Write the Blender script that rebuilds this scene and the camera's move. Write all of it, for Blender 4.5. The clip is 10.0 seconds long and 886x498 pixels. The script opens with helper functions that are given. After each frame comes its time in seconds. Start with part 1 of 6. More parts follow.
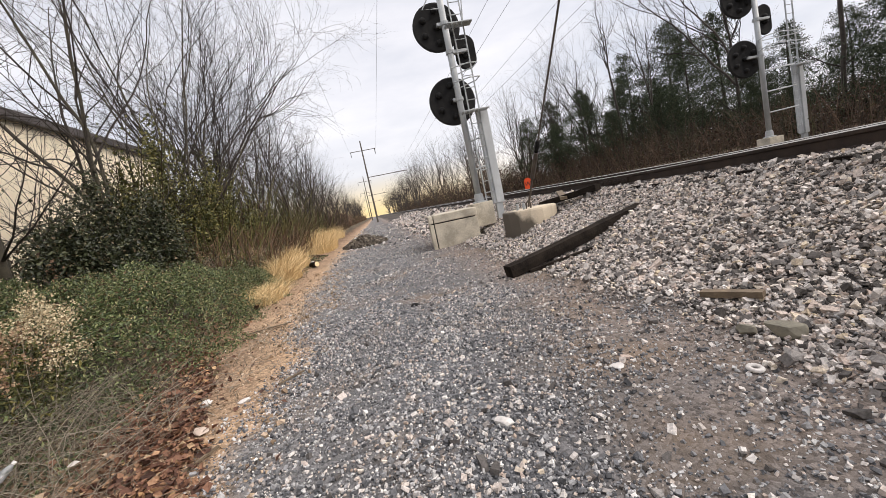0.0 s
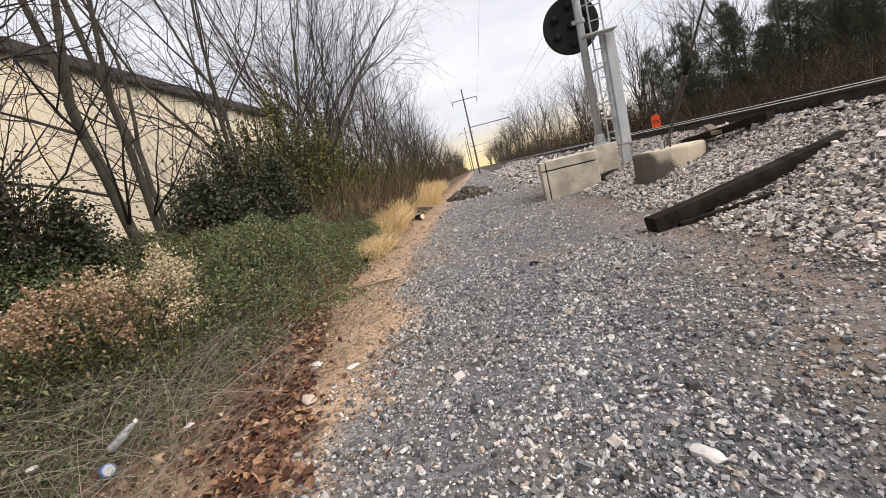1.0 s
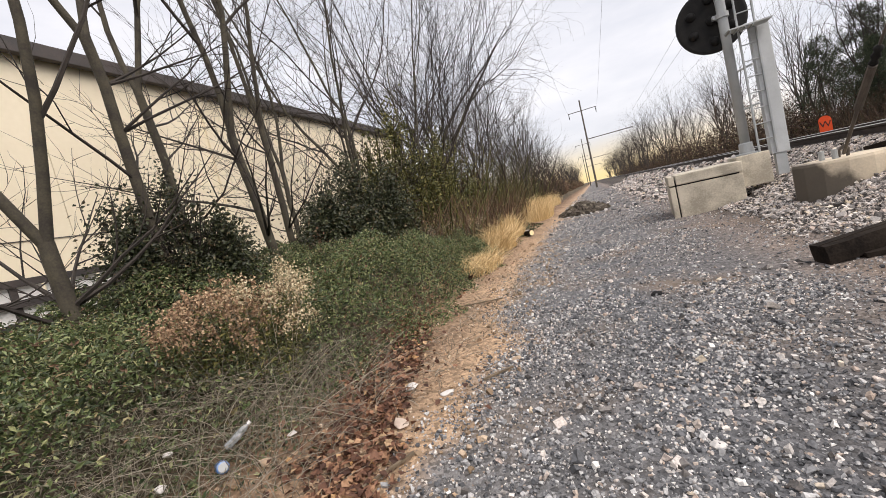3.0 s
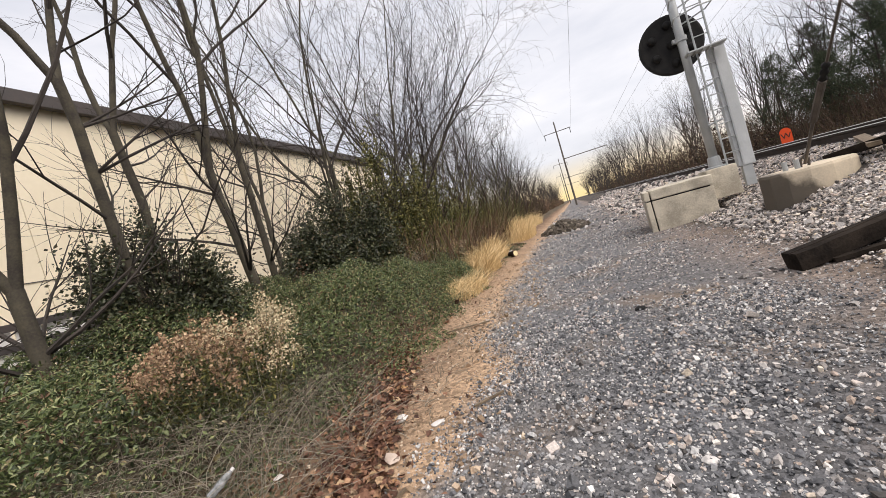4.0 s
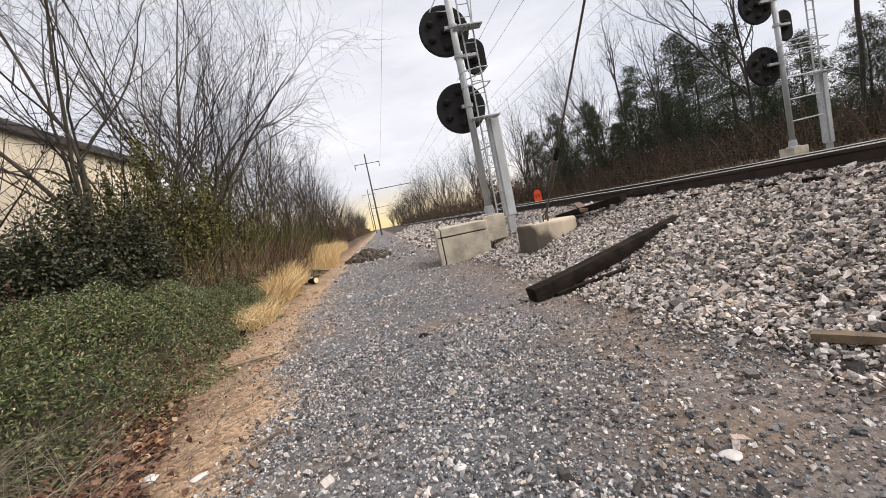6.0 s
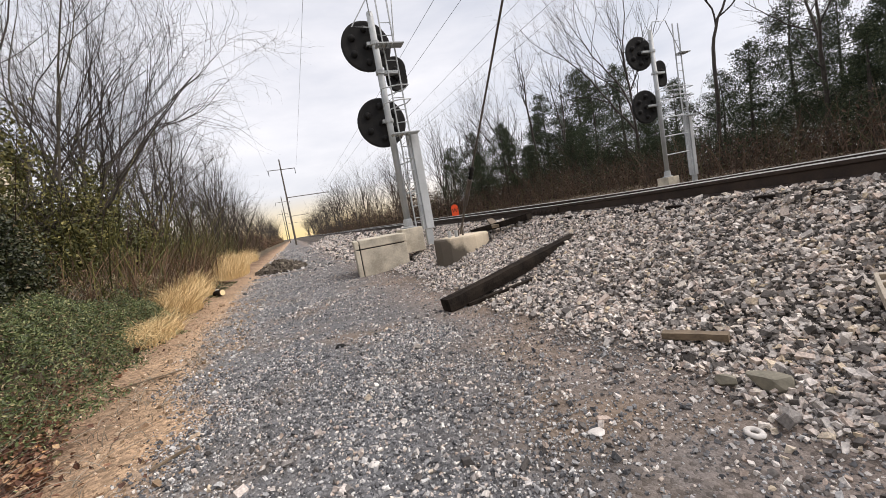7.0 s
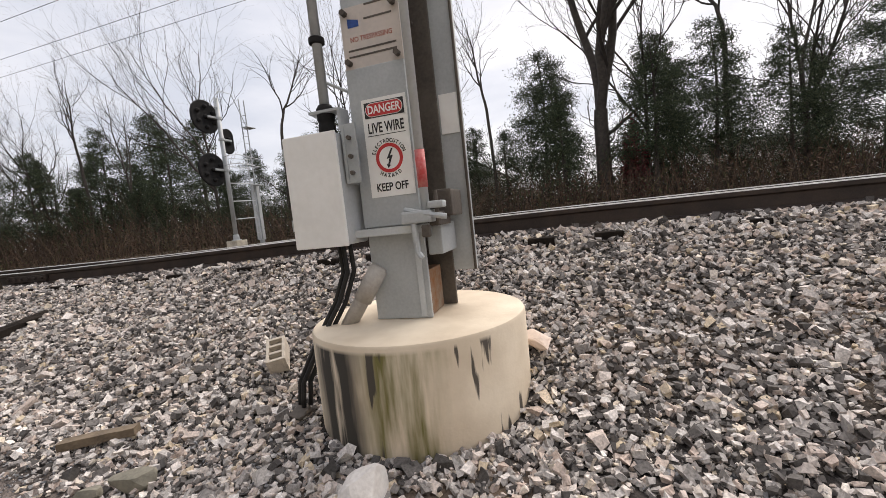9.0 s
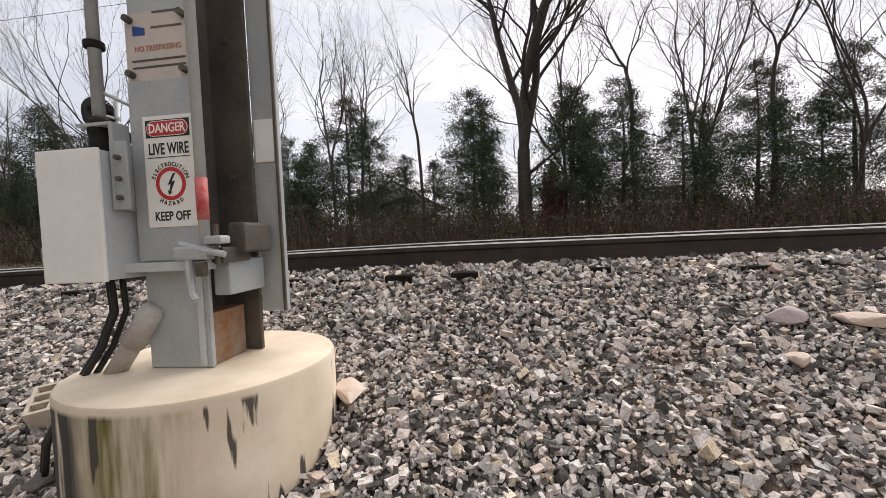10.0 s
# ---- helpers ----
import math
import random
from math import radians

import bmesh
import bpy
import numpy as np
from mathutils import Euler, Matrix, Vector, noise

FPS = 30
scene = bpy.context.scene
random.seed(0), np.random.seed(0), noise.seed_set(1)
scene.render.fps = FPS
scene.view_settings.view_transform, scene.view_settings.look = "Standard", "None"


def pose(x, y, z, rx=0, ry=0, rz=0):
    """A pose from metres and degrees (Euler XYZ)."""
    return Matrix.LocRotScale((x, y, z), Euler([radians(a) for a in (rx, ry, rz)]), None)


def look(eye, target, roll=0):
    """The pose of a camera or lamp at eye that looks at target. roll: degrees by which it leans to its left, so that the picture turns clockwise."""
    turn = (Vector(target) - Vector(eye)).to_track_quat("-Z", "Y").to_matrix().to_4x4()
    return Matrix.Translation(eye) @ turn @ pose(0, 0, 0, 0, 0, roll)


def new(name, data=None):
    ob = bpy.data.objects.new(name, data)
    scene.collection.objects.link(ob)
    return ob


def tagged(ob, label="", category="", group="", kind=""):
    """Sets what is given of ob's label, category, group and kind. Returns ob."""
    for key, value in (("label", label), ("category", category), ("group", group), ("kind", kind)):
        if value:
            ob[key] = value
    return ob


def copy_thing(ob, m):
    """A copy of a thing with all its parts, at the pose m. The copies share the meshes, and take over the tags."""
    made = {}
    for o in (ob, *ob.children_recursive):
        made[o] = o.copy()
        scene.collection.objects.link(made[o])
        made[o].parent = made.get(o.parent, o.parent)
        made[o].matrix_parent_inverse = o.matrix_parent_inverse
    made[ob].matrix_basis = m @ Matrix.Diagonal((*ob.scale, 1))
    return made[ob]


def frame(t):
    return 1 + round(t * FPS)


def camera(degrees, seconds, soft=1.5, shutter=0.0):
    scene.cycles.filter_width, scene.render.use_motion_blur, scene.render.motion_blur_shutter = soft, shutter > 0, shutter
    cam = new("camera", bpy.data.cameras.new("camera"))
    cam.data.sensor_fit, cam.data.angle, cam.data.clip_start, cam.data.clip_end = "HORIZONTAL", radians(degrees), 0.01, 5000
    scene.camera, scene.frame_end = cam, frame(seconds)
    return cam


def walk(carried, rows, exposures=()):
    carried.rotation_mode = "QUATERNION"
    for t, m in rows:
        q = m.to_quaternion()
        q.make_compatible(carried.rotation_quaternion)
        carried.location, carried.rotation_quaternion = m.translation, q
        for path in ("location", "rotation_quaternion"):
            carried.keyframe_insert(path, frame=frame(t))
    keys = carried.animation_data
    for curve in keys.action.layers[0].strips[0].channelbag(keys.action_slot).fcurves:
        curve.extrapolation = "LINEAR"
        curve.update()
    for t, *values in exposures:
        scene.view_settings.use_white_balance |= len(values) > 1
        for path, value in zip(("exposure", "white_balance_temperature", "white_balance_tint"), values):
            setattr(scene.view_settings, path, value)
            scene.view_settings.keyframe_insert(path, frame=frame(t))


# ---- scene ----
cam = camera(95.0, 10.0, soft=0.8)
PATH = [
    (0, (0.405, 1.28, 1.147), (0.693, 3.247, 0.921), -12.0),
    (0.5, (0.313, 1.773, 1.088), (0.221, 3.737, 0.721), -11.1),
    (1, (0.27, 1.91, 1.101), (0.024, 3.866, 0.759), -14.1),
    (1.5, (0.224, 1.958, 1.106), (-0.258, 3.874, 0.799), -12.3),
    (2, (0.218, 2.023, 1.11), (-0.435, 3.891, 0.823), -11.1),
    (2.5, (0.262, 2.062, 1.123), (-0.456, 3.916, 0.903), -12.7),
    (4, (0.327, 2.069, 1.15), (-0.318, 3.961, 1.095), -16.5),
    (4.5, (0.333, 2.065, 1.155), (-0.138, 4.008, 1.095), -16.9),
    (5, (0.351, 2.098, 1.128), (0.143, 4.084, 1.017), -16.2),
    (5.5, (0.388, 2.107, 1.127), (0.473, 4.099, 0.975), -14.3),
    (5.7, (0.42, 2.086, 1.141), (0.609, 4.071, 0.981), -13.3),
    (6.8, (0.433, 1.838, 1.175), (0.914, 3.773, 1.02), -9.2),
    (7, (0.40, 1.814, 1.185), (1.071, 3.69, 1.005), -10.1),
    (7.5, (0.5, 1.657, 1.167), (1.86, 3.121, 1.079), -8.3),
    (8, (0.675, 1.496, 1.166), (2.26, 2.7, 0.968), -6.2),
    (8.2, (0.76, 1.476, 1.16), (2.381, 2.624, 0.921), -7.0),
    (8.5, (0.923, 1.383, 1.124), (2.671, 2.335, 0.931), -7.4),
    (9, (1.189, 1.165, 1.129), (3.097, 1.742, 0.961), -6.1),
    (9.5, (1.315, 0.907, 1.148), (3.231, 1.467, 1.025), -5.0),
    (10, (1.47, 0.56, 1.16), (3.448, 0.82, 1.09), -2.6),
]
walk(cam, [(t, look(eye, target, roll)) for t, eye, target, roll in PATH], [(0, 0.27, 6750, 13), (10, 0.24, 6750, 13)])

# ---- light ----
world = bpy.data.worlds.new("overcast_sky")
scene.world = world
world.use_nodes = True
wn, wl = world.node_tree.nodes, world.node_tree.links
wn.clear()


def wnode(kind, **inputs):
    n = wn.new(kind)
    for k, v in inputs.items():
        n.inputs[k].default_value = v
    return n


SUN_EL, SUN_AZ = radians(48), radians(112)
sky = wn.new("ShaderNodeTexSky")
sky.sky_type, sky.sun_disc = "NISHITA", False
sky.sun_elevation, sky.sun_rotation = SUN_EL, SUN_AZ
sky.dust_density = 3.0
wcoord = wn.new("ShaderNodeTexCoord")
wmap = wn.new("ShaderNodeMapping")
wmap.inputs["Scale"].default_value = (1.0, 1.0, 3.2)
clouds = wn.new("ShaderNodeTexNoise")
clouds.inputs["Scale"].default_value, clouds.inputs["Detail"].default_value, clouds.inputs["Roughness"].default_value = 2.2, 6.0, 0.55
cramp = wn.new("ShaderNodeValToRGB")
cramp.color_ramp.elements[0].position, cramp.color_ramp.elements[0].color = 0.32, (0.62, 0.66, 0.74, 1)
cramp.color_ramp.elements[1].position, cramp.color_ramp.elements[1].color = 0.68, (0.93, 0.94, 0.98, 1)
wl.new(wcoord.outputs["Generated"], wmap.inputs["Vector"])
wl.new(wmap.outputs["Vector"], clouds.inputs["Vector"])
wl.new(clouds.outputs["Fac"], cramp.inputs["Fac"])
# a warm break in the cloud low over the far end of the line
wsep = wn.new("ShaderNodeSeparateXYZ")
wl.new(wcoord.outputs["Generated"], wsep.inputs["Vector"])
low = wn.new("ShaderNodeMapRange")
low.inputs["From Min"].default_value, low.inputs["From Max"].default_value = 0.10, 0.01
wl.new(wsep.outputs["Z"], low.inputs["Value"])
ahead = wn.new("ShaderNodeMapRange")
ahead.inputs["From Min"].default_value, ahead.inputs["From Max"].default_value = 0.9, 0.995
wl.new(wsep.outputs["Y"], ahead.inputs["Value"])
warm = wn.new("ShaderNodeMath")
warm.operation = "MULTIPLY"
wl.new(low.outputs["Result"], warm.inputs[0])
wl.new(ahead.outputs["Result"], warm.inputs[1])
wmix = wn.new("ShaderNodeMix")
wmix.data_type = "RGBA"
wl.new(warm.outputs[0], wmix.inputs["Factor"])
wl.new(cramp.outputs["Color"], wmix.inputs["A"])
wmix.inputs["B"].default_value = (1.0, 0.80, 0.42, 1)
bg_sky, bg_cloud, wadd, wout = wnode("ShaderNodeBackground", Strength=0.02), wnode("ShaderNodeBackground", Strength=0.86), wn.new("ShaderNodeAddShader"), wn.new("ShaderNodeOutputWorld")
wl.new(sky.outputs["Color"], bg_sky.inputs["Color"])
wl.new(wmix.outputs["Result"], bg_cloud.inputs["Color"])
wl.new(bg_sky.outputs[0], wadd.inputs[0])
wl.new(bg_cloud.outputs[0], wadd.inputs[1])
wl.new(wadd.outputs[0], wout.inputs["Surface"])

sun = new("sun", bpy.data.lights.new("sun", "SUN"))
sun.data.energy, sun.data.angle, sun.data.color = 3.0, radians(60), (1.0, 0.95, 0.88)
sun.matrix_world = look((math.sin(SUN_AZ) * 40, math.cos(SUN_AZ) * 40, 40 * math.tan(SUN_EL)), (0, 0, 0))


# ---- materials ----


def material(name, base, other=None, scale=8.0, fine=60.0, rough=0.8, metal=0.0, bump=0.3, dist=0.01, spread=0.12, object_random=0.0, island_random=0.0, transmit=0.0):
    """A surface of two colours mottled at a coarse and a fine scale, with relief."""
    m = bpy.data.materials.new(name)
    m.use_nodes = True
    n, l = m.node_tree.nodes, m.node_tree.links
    b = n["Principled BSDF"]
    other = other or tuple(c * 0.6 for c in base)
    co = n.new("ShaderNodeTexCoord")
    n1, n2 = n.new("ShaderNodeTexNoise"), n.new("ShaderNodeTexNoise")
    n1.inputs["Scale"].default_value, n1.inputs["Detail"].default_value = scale, 5
    n2.inputs["Scale"].default_value, n2.inputs["Detail"].default_value = fine, 4
    l.new(co.outputs["Object"], n1.inputs["Vector"])
    l.new(co.outputs["Object"], n2.inputs["Vector"])
    add = n.new("ShaderNodeMath")
    add.operation = "MULTIPLY_ADD"
    l.new(n2.outputs["Fac"], add.inputs[0])
    add.inputs[1].default_value = 0.5
    l.new(n1.outputs["Fac"], add.inputs[2])
    rng = n.new("ShaderNodeMapRange")
    rng.inputs["From Min"].default_value, rng.inputs["From Max"].default_value = 0.75 - spread * 1.6, 0.75 + spread * 1.6
    l.new(add.outputs[0], rng.inputs["Value"])
    mix = n.new("ShaderNodeMix")
    mix.data_type = "RGBA"
    mix.inputs["A"].default_value, mix.inputs["B"].default_value = (*other, 1), (*base, 1)
    l.new(rng.outputs["Result"], mix.inputs["Factor"])
    last = mix.outputs["Result"]
    if object_random or island_random:
        src = n.new("ShaderNodeObjectInfo").outputs["Random"] if object_random else n.new("ShaderNodeNewGeometry").outputs["Random Per Island"]
        amt = object_random or island_random
        vr = n.new("ShaderNodeMapRange")
        vr.inputs["To Min"].default_value, vr.inputs["To Max"].default_value = 1 - amt, 1 + amt
        l.new(src, vr.inputs["Value"])
        hs = n.new("ShaderNodeHueSaturation")
        l.new(vr.outputs["Result"], hs.inputs["Value"])
        l.new(last, hs.inputs["Color"])
        last = hs.outputs["Color"]
    l.new(last, b.inputs["Base Color"])
    b.inputs["Roughness"].default_value, b.inputs["Metallic"].default_value = rough, metal
    if bump:
        bp = n.new("ShaderNodeBump")
        bp.inputs["Strength"].default_value, bp.inputs["Distance"].default_value = bump, dist
        l.new(add.outputs[0], bp.inputs["Height"])
        l.new(bp.outputs["Normal"], b.inputs["Normal"])
    if transmit:
        b.inputs["Subsurface Weight"].default_value = 0.0
    return m


def ramp_material(name, stops, rough=0.85, by="island", bump=0.25, fine=90.0, mottle=0.25, spec=0.3):
    """Many pieces in one mesh, each taking its own colour from a list of (position, colour)."""
    m = bpy.data.materials.new(name)
    m.use_nodes = True
    n, l = m.node_tree.nodes, m.node_tree.links
    b = n["Principled BSDF"]
    src = n.new("ShaderNodeNewGeometry").outputs["Random Per Island"] if by == "island" else n.new("ShaderNodeObjectInfo").outputs["Random"]
    r = n.new("ShaderNodeValToRGB")
    while len(r.color_ramp.elements) < len(stops):
        r.color_ramp.elements.new(0.5)
    for e, (p, c) in zip(r.color_ramp.elements, stops):
        e.position, e.color = p, (*c, 1)
    l.new(src, r.inputs["Fac"])
    co, nz = n.new("ShaderNodeTexCoord"), n.new("ShaderNodeTexNoise")
    nz.inputs["Scale"].default_value, nz.inputs["Detail"].default_value = fine, 4
    l.new(co.outputs["Object"], nz.inputs["Vector"])
    vr = n.new("ShaderNodeMapRange")
    vr.inputs["From Min"].default_value, vr.inputs["From Max"].default_value = 0.3, 0.7
    vr.inputs["To Min"].default_value, vr.inputs["To Max"].default_value = 1 - mottle, 1 + mottle
    l.new(nz.outputs["Fac"], vr.inputs["Value"])
    hs = n.new("ShaderNodeHueSaturation")
    l.new(vr.outputs["Result"], hs.inputs["Value"])
    l.new(r.outputs["Color"], hs.inputs["Color"])
    l.new(hs.outputs["Color"], b.inputs["Base Color"])
    b.inputs["Roughness"].default_value, b.inputs["Specular IOR Level"].default_value = rough, spec
    if bump:
        bp = n.new("ShaderNodeBump")
        bp.inputs["Strength"].default_value, bp.inputs["Distance"].default_value = bump, 0.004
        l.new(nz.outputs["Fac"], bp.inputs["Height"])
        l.new(bp.outputs["Normal"], b.inputs["Normal"])
    return m


# ---- mesh helpers ----


def mesh_object(name, verts, faces, mat, parent=None, smooth=False):
    me = bpy.data.meshes.new(name)
    me.from_pydata([tuple(v) for v in verts], [], faces)
    me.materials.append(mat)
    if smooth:
        me.shade_smooth()
    else:
        me.shade_flat()
    ob = new(name, me)
    ob.parent = parent
    return ob


def mesh_np(name, verts, polys, mat, parent=None, smooth=False):
    """A mesh from arrays: verts (n, 3), polys (m, k) with k corners each."""
    verts, polys = np.asarray(verts, dtype=np.float32), np.asarray(polys, dtype=np.int32)
    me = bpy.data.meshes.new(name)
    m, k = polys.shape
    me.vertices.add(len(verts))
    me.vertices.foreach_set("co", verts.ravel())
    me.loops.add(m * k)
    me.loops.foreach_set("vertex_index", polys.ravel())
    me.polygons.add(m)
    me.polygons.foreach_set("loop_start", np.arange(0, m * k, k, dtype=np.int32))
    me.polygons.foreach_set("loop_total", np.full(m, k, dtype=np.int32))
    me.update(calc_edges=True)
    me.materials.append(mat)
    if smooth:
        me.shade_smooth()
    else:
        me.shade_flat()
    ob = new(name, me)
    ob.parent = parent
    return ob


def part(name, bm, mat, parent=None, label="", smooth=False):
    me = bpy.data.meshes.new(name)
    bm.to_mesh(me)
    bm.free()
    me.materials.append(mat)
    if smooth:
        me.shade_smooth()
    ob = new(name, me)
    ob.parent = parent
    return tagged(ob, label)


def box_bm(x0, x1, y0, y1, z0, z1, bevel=0.004, bm=None):
    """A bevelled box; added to bm where one is given."""
    one = bmesh.new()
    bmesh.ops.create_cube(one, size=1, matrix=Matrix.Translation(((x0 + x1) / 2, (y0 + y1) / 2, (z0 + z1) / 2)) @ Matrix.Diagonal((x1 - x0, y1 - y0, z1 - z0, 1)))
    if bevel:
        bmesh.ops.bevel(one, geom=one.edges[:], offset=bevel, segments=2, affect="EDGES", profile=0.6)
    if bm is None:
        return one
    tmp = bpy.data.meshes.new("tmp")
    one.to_mesh(tmp)
    one.free()
    bm.from_mesh(tmp)
    bpy.data.meshes.remove(tmp)
    return bm


def rod_bm(points, radius, sides=8, bm=None, taper=1.0, caps=True):
    """A round bar along points."""
    bm = bm or bmesh.new()
    pts = [Vector(p) for p in points]
    rings = []
    for i, p in enumerate(pts):
        d = (pts[min(i + 1, len(pts) - 1)] - pts[max(i - 1, 0)]).normalized()
        u = d.orthogonal().normalized() if i == 0 else (u - d * u.dot(d)).normalized()
        w = d.cross(u)
        r = radius * (1 + (taper - 1) * i / max(1, len(pts) - 1))
        rings.append([bm.verts.new(p + (u * math.cos(a) + w * math.sin(a)) * r) for a in [2 * math.pi * k / sides for k in range(sides)]])
    for a, b in zip(rings, rings[1:]):
        for k in range(sides):
            bm.faces.new((a[k], a[(k + 1) % sides], b[(k + 1) % sides], b[k]))
    if caps:
        bm.faces.new(rings[0][::-1])
        bm.faces.new(rings[-1])
    return bm


def lathe_bm(profile, sides=32, at=(0, 0, 0), wobble=0.0):
    """A turned solid from (radius, z) pairs, closed at both ends."""
    bm = bmesh.new()
    rings = []
    for r, z in profile:
        rings.append([bm.verts.new((at[0] + r * math.cos(2 * math.pi * k / sides) * (1 + wobble * noise.noise((k * 0.7, z * 3, 1))), at[1] + r * math.sin(2 * math.pi * k / sides) * (1 + wobble * noise.noise((k * 0.7, z * 3, 5))), at[2] + z)) for k in range(sides)])
    for a, b in zip(rings, rings[1:]):
        for k in range(sides):
            bm.faces.new((a[k], a[(k + 1) % sides], b[(k + 1) % sides], b[k]))
    bm.faces.new(rings[0][::-1])
    bm.faces.new(rings[-1])
    return bm


def empty(name, at=(0, 0, 0)):
    ob = new(name)
    ob.location = at
    return ob


def smooth_step(a, b, x):
    t = np.clip((x - a) / (b - a), 0, 1)
    return t * t * (3 - 2 * t)


_rng = np.random.default_rng(7)
_ph = _rng.uniform(0, 6.28, (12, 2))
_fr = _rng.normal(0, 1, (12, 2))


def bumps(x, y, size):
    """Smooth unevenness of about +-1, of lumps of that size, on arrays."""
    s = 0
    for (fx, fy), (p, q) in zip(_fr, _ph):
        s = s + np.sin((fx * x + fy * y) * 3.0 / size + p) * np.cos((fy * x - fx * y) * 1.7 / size + q)
    return s / 4.0


def bed(y):
    """Height of the top of the ballast beside the rail along the line."""
    return 0.84 - 0.13 * smooth_step(0.5, 9.0, y) + 0 * y


SLOPE_X = np.array([-60, -9, -6, -4, -2.7, -2.0, -1.45, -0.6, 0.9, 2.1, 2.5, 3.06, 3.55, 4.1, 4.6, 4.9, 6.8, 8.2, 9.5, 13, 20, 80])
SLOPE_Z = np.array([0.7, 0.7, 0.6, 0.45, 0.3, 0.17, 0.03, 0.0, 0.0, 0.0, 0.03, 0.11, 0.30, 0.50, 0.72, 0.84, 0.84, 0.80, 0.55, 0.5, 0.8, 1.0])


def ground_z(x, y):
    x, y = np.asarray(x, dtype=float), np.asarray(y, dtype=float)
    z = np.interp(x, SLOPE_X, SLOPE_Z)
    z = np.where(x > 2.2, z * (bed(y) / 0.84), z)
    z = z + 0.02 * bumps(x, y, 1.6) * smooth_step(5.3, 4.0, x) + 0.05 * bumps(x, y, 4.0) * smooth_step(-1.5, -3, x)
    return z


def gz(x, y):
    return float(ground_z(x, y))


RAIL_X = 5.08


def verge_x(y):
    """How far the sandy edge bends towards the verge along the track."""
    return 0.1 + 0.52 * np.clip((y - 1.0) / 7.0, 0, 1) - 0.26 * smooth_step(1.2, 0.0, np.abs(y - 5.15))


def ground_material():
    m = bpy.data.materials.new("gravel_and_soil")
    m.use_nodes = True
    n, l = m.node_tree.nodes, m.node_tree.links
    b = n["Principled BSDF"]
    co = n.new("ShaderNodeTexCoord")
    sp = n.new("ShaderNodeSeparateXYZ")
    l.new(co.outputs["Object"], sp.inputs["Vector"])
    wob = n.new("ShaderNodeTexNoise")
    wob.inputs["Scale"].default_value, wob.inputs["Detail"].default_value = 1.1, 6
    l.new(co.outputs["Object"], wob.inputs["Vector"])
    off = n.new("ShaderNodeMath")
    off.operation = "MULTIPLY_ADD"
    l.new(wob.outputs["Fac"], off.inputs[0])
    off.inputs[1].default_value = 1.1
    bend = n.new("ShaderNodeMapRange")
    bend.inputs["From Min"].default_value, bend.inputs["From Max"].default_value, bend.inputs["To Min"].default_value, bend.inputs["To Max"].default_value = 1.0, 8.0, 0.1, 0.62
    l.new(sp.outputs["Y"], bend.inputs["Value"])
    away, dist, bulge, bend2 = n.new("ShaderNodeMath"), n.new("ShaderNodeMath"), n.new("ShaderNodeMapRange"), n.new("ShaderNodeMath")
    away.operation, dist.operation, bend2.operation = "SUBTRACT", "ABSOLUTE", "SUBTRACT"
    l.new(sp.outputs["Y"], away.inputs[0])
    away.inputs[1].default_value = 5.15
    l.new(away.outputs[0], dist.inputs[0])
    bulge.interpolation_type = "SMOOTHSTEP"
    bulge.inputs["From Max"].default_value, bulge.inputs["To Min"].default_value, bulge.inputs["To Max"].default_value = 1.2, 0.26, 0.0
    l.new(dist.outputs[0], bulge.inputs["Value"])
    l.new(bend.outputs["Result"], bend2.inputs[0])
    l.new(bulge.outputs["Result"], bend2.inputs[1])
    fade = n.new("ShaderNodeMapRange")
    fade.inputs["From Min"].default_value, fade.inputs["From Max"].default_value, fade.inputs["To Min"].default_value, fade.inputs["To Max"].default_value = 0.0, 1.5, 1.0, 0.0
    l.new(sp.outputs["X"], fade.inputs["Value"])
    bent = n.new("ShaderNodeMath")
    bent.operation = "MULTIPLY_ADD"
    l.new(bend2.outputs[0], bent.inputs[0])
    l.new(fade.outputs["Result"], bent.inputs[1])
    l.new(sp.outputs["X"], bent.inputs[2])
    l.new(bent.outputs[0], off.inputs[2])
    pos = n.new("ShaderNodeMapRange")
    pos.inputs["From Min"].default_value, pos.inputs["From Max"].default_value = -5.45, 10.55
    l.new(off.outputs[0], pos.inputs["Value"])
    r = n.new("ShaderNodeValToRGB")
    # bank stop at 2.75 is darkened to stand for shade between the ballast stones
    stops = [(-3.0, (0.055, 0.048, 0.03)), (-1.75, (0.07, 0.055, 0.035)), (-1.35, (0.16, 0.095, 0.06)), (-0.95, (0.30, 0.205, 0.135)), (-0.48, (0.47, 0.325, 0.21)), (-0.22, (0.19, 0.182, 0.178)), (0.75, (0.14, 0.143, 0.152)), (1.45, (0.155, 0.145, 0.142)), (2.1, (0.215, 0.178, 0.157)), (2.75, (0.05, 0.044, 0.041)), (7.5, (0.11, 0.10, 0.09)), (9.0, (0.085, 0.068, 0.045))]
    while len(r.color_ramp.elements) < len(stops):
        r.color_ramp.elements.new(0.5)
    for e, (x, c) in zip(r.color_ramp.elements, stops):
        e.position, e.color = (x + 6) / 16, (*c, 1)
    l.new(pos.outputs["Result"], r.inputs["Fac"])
    # chips of stone
    chips = n.new("ShaderNodeTexVoronoi")
    chips.inputs["Scale"].default_value = 42
    l.new(co.outputs["Object"], chips.inputs["Vector"])
    cs = n.new("ShaderNodeSeparateColor")
    l.new(chips.outputs["Color"], cs.inputs["Color"])
    small = n.new("ShaderNodeTexNoise")
    small.inputs["Scale"].default_value, small.inputs["Detail"].default_value = 130, 4
    l.new(co.outputs["Object"], small.inputs["Vector"])
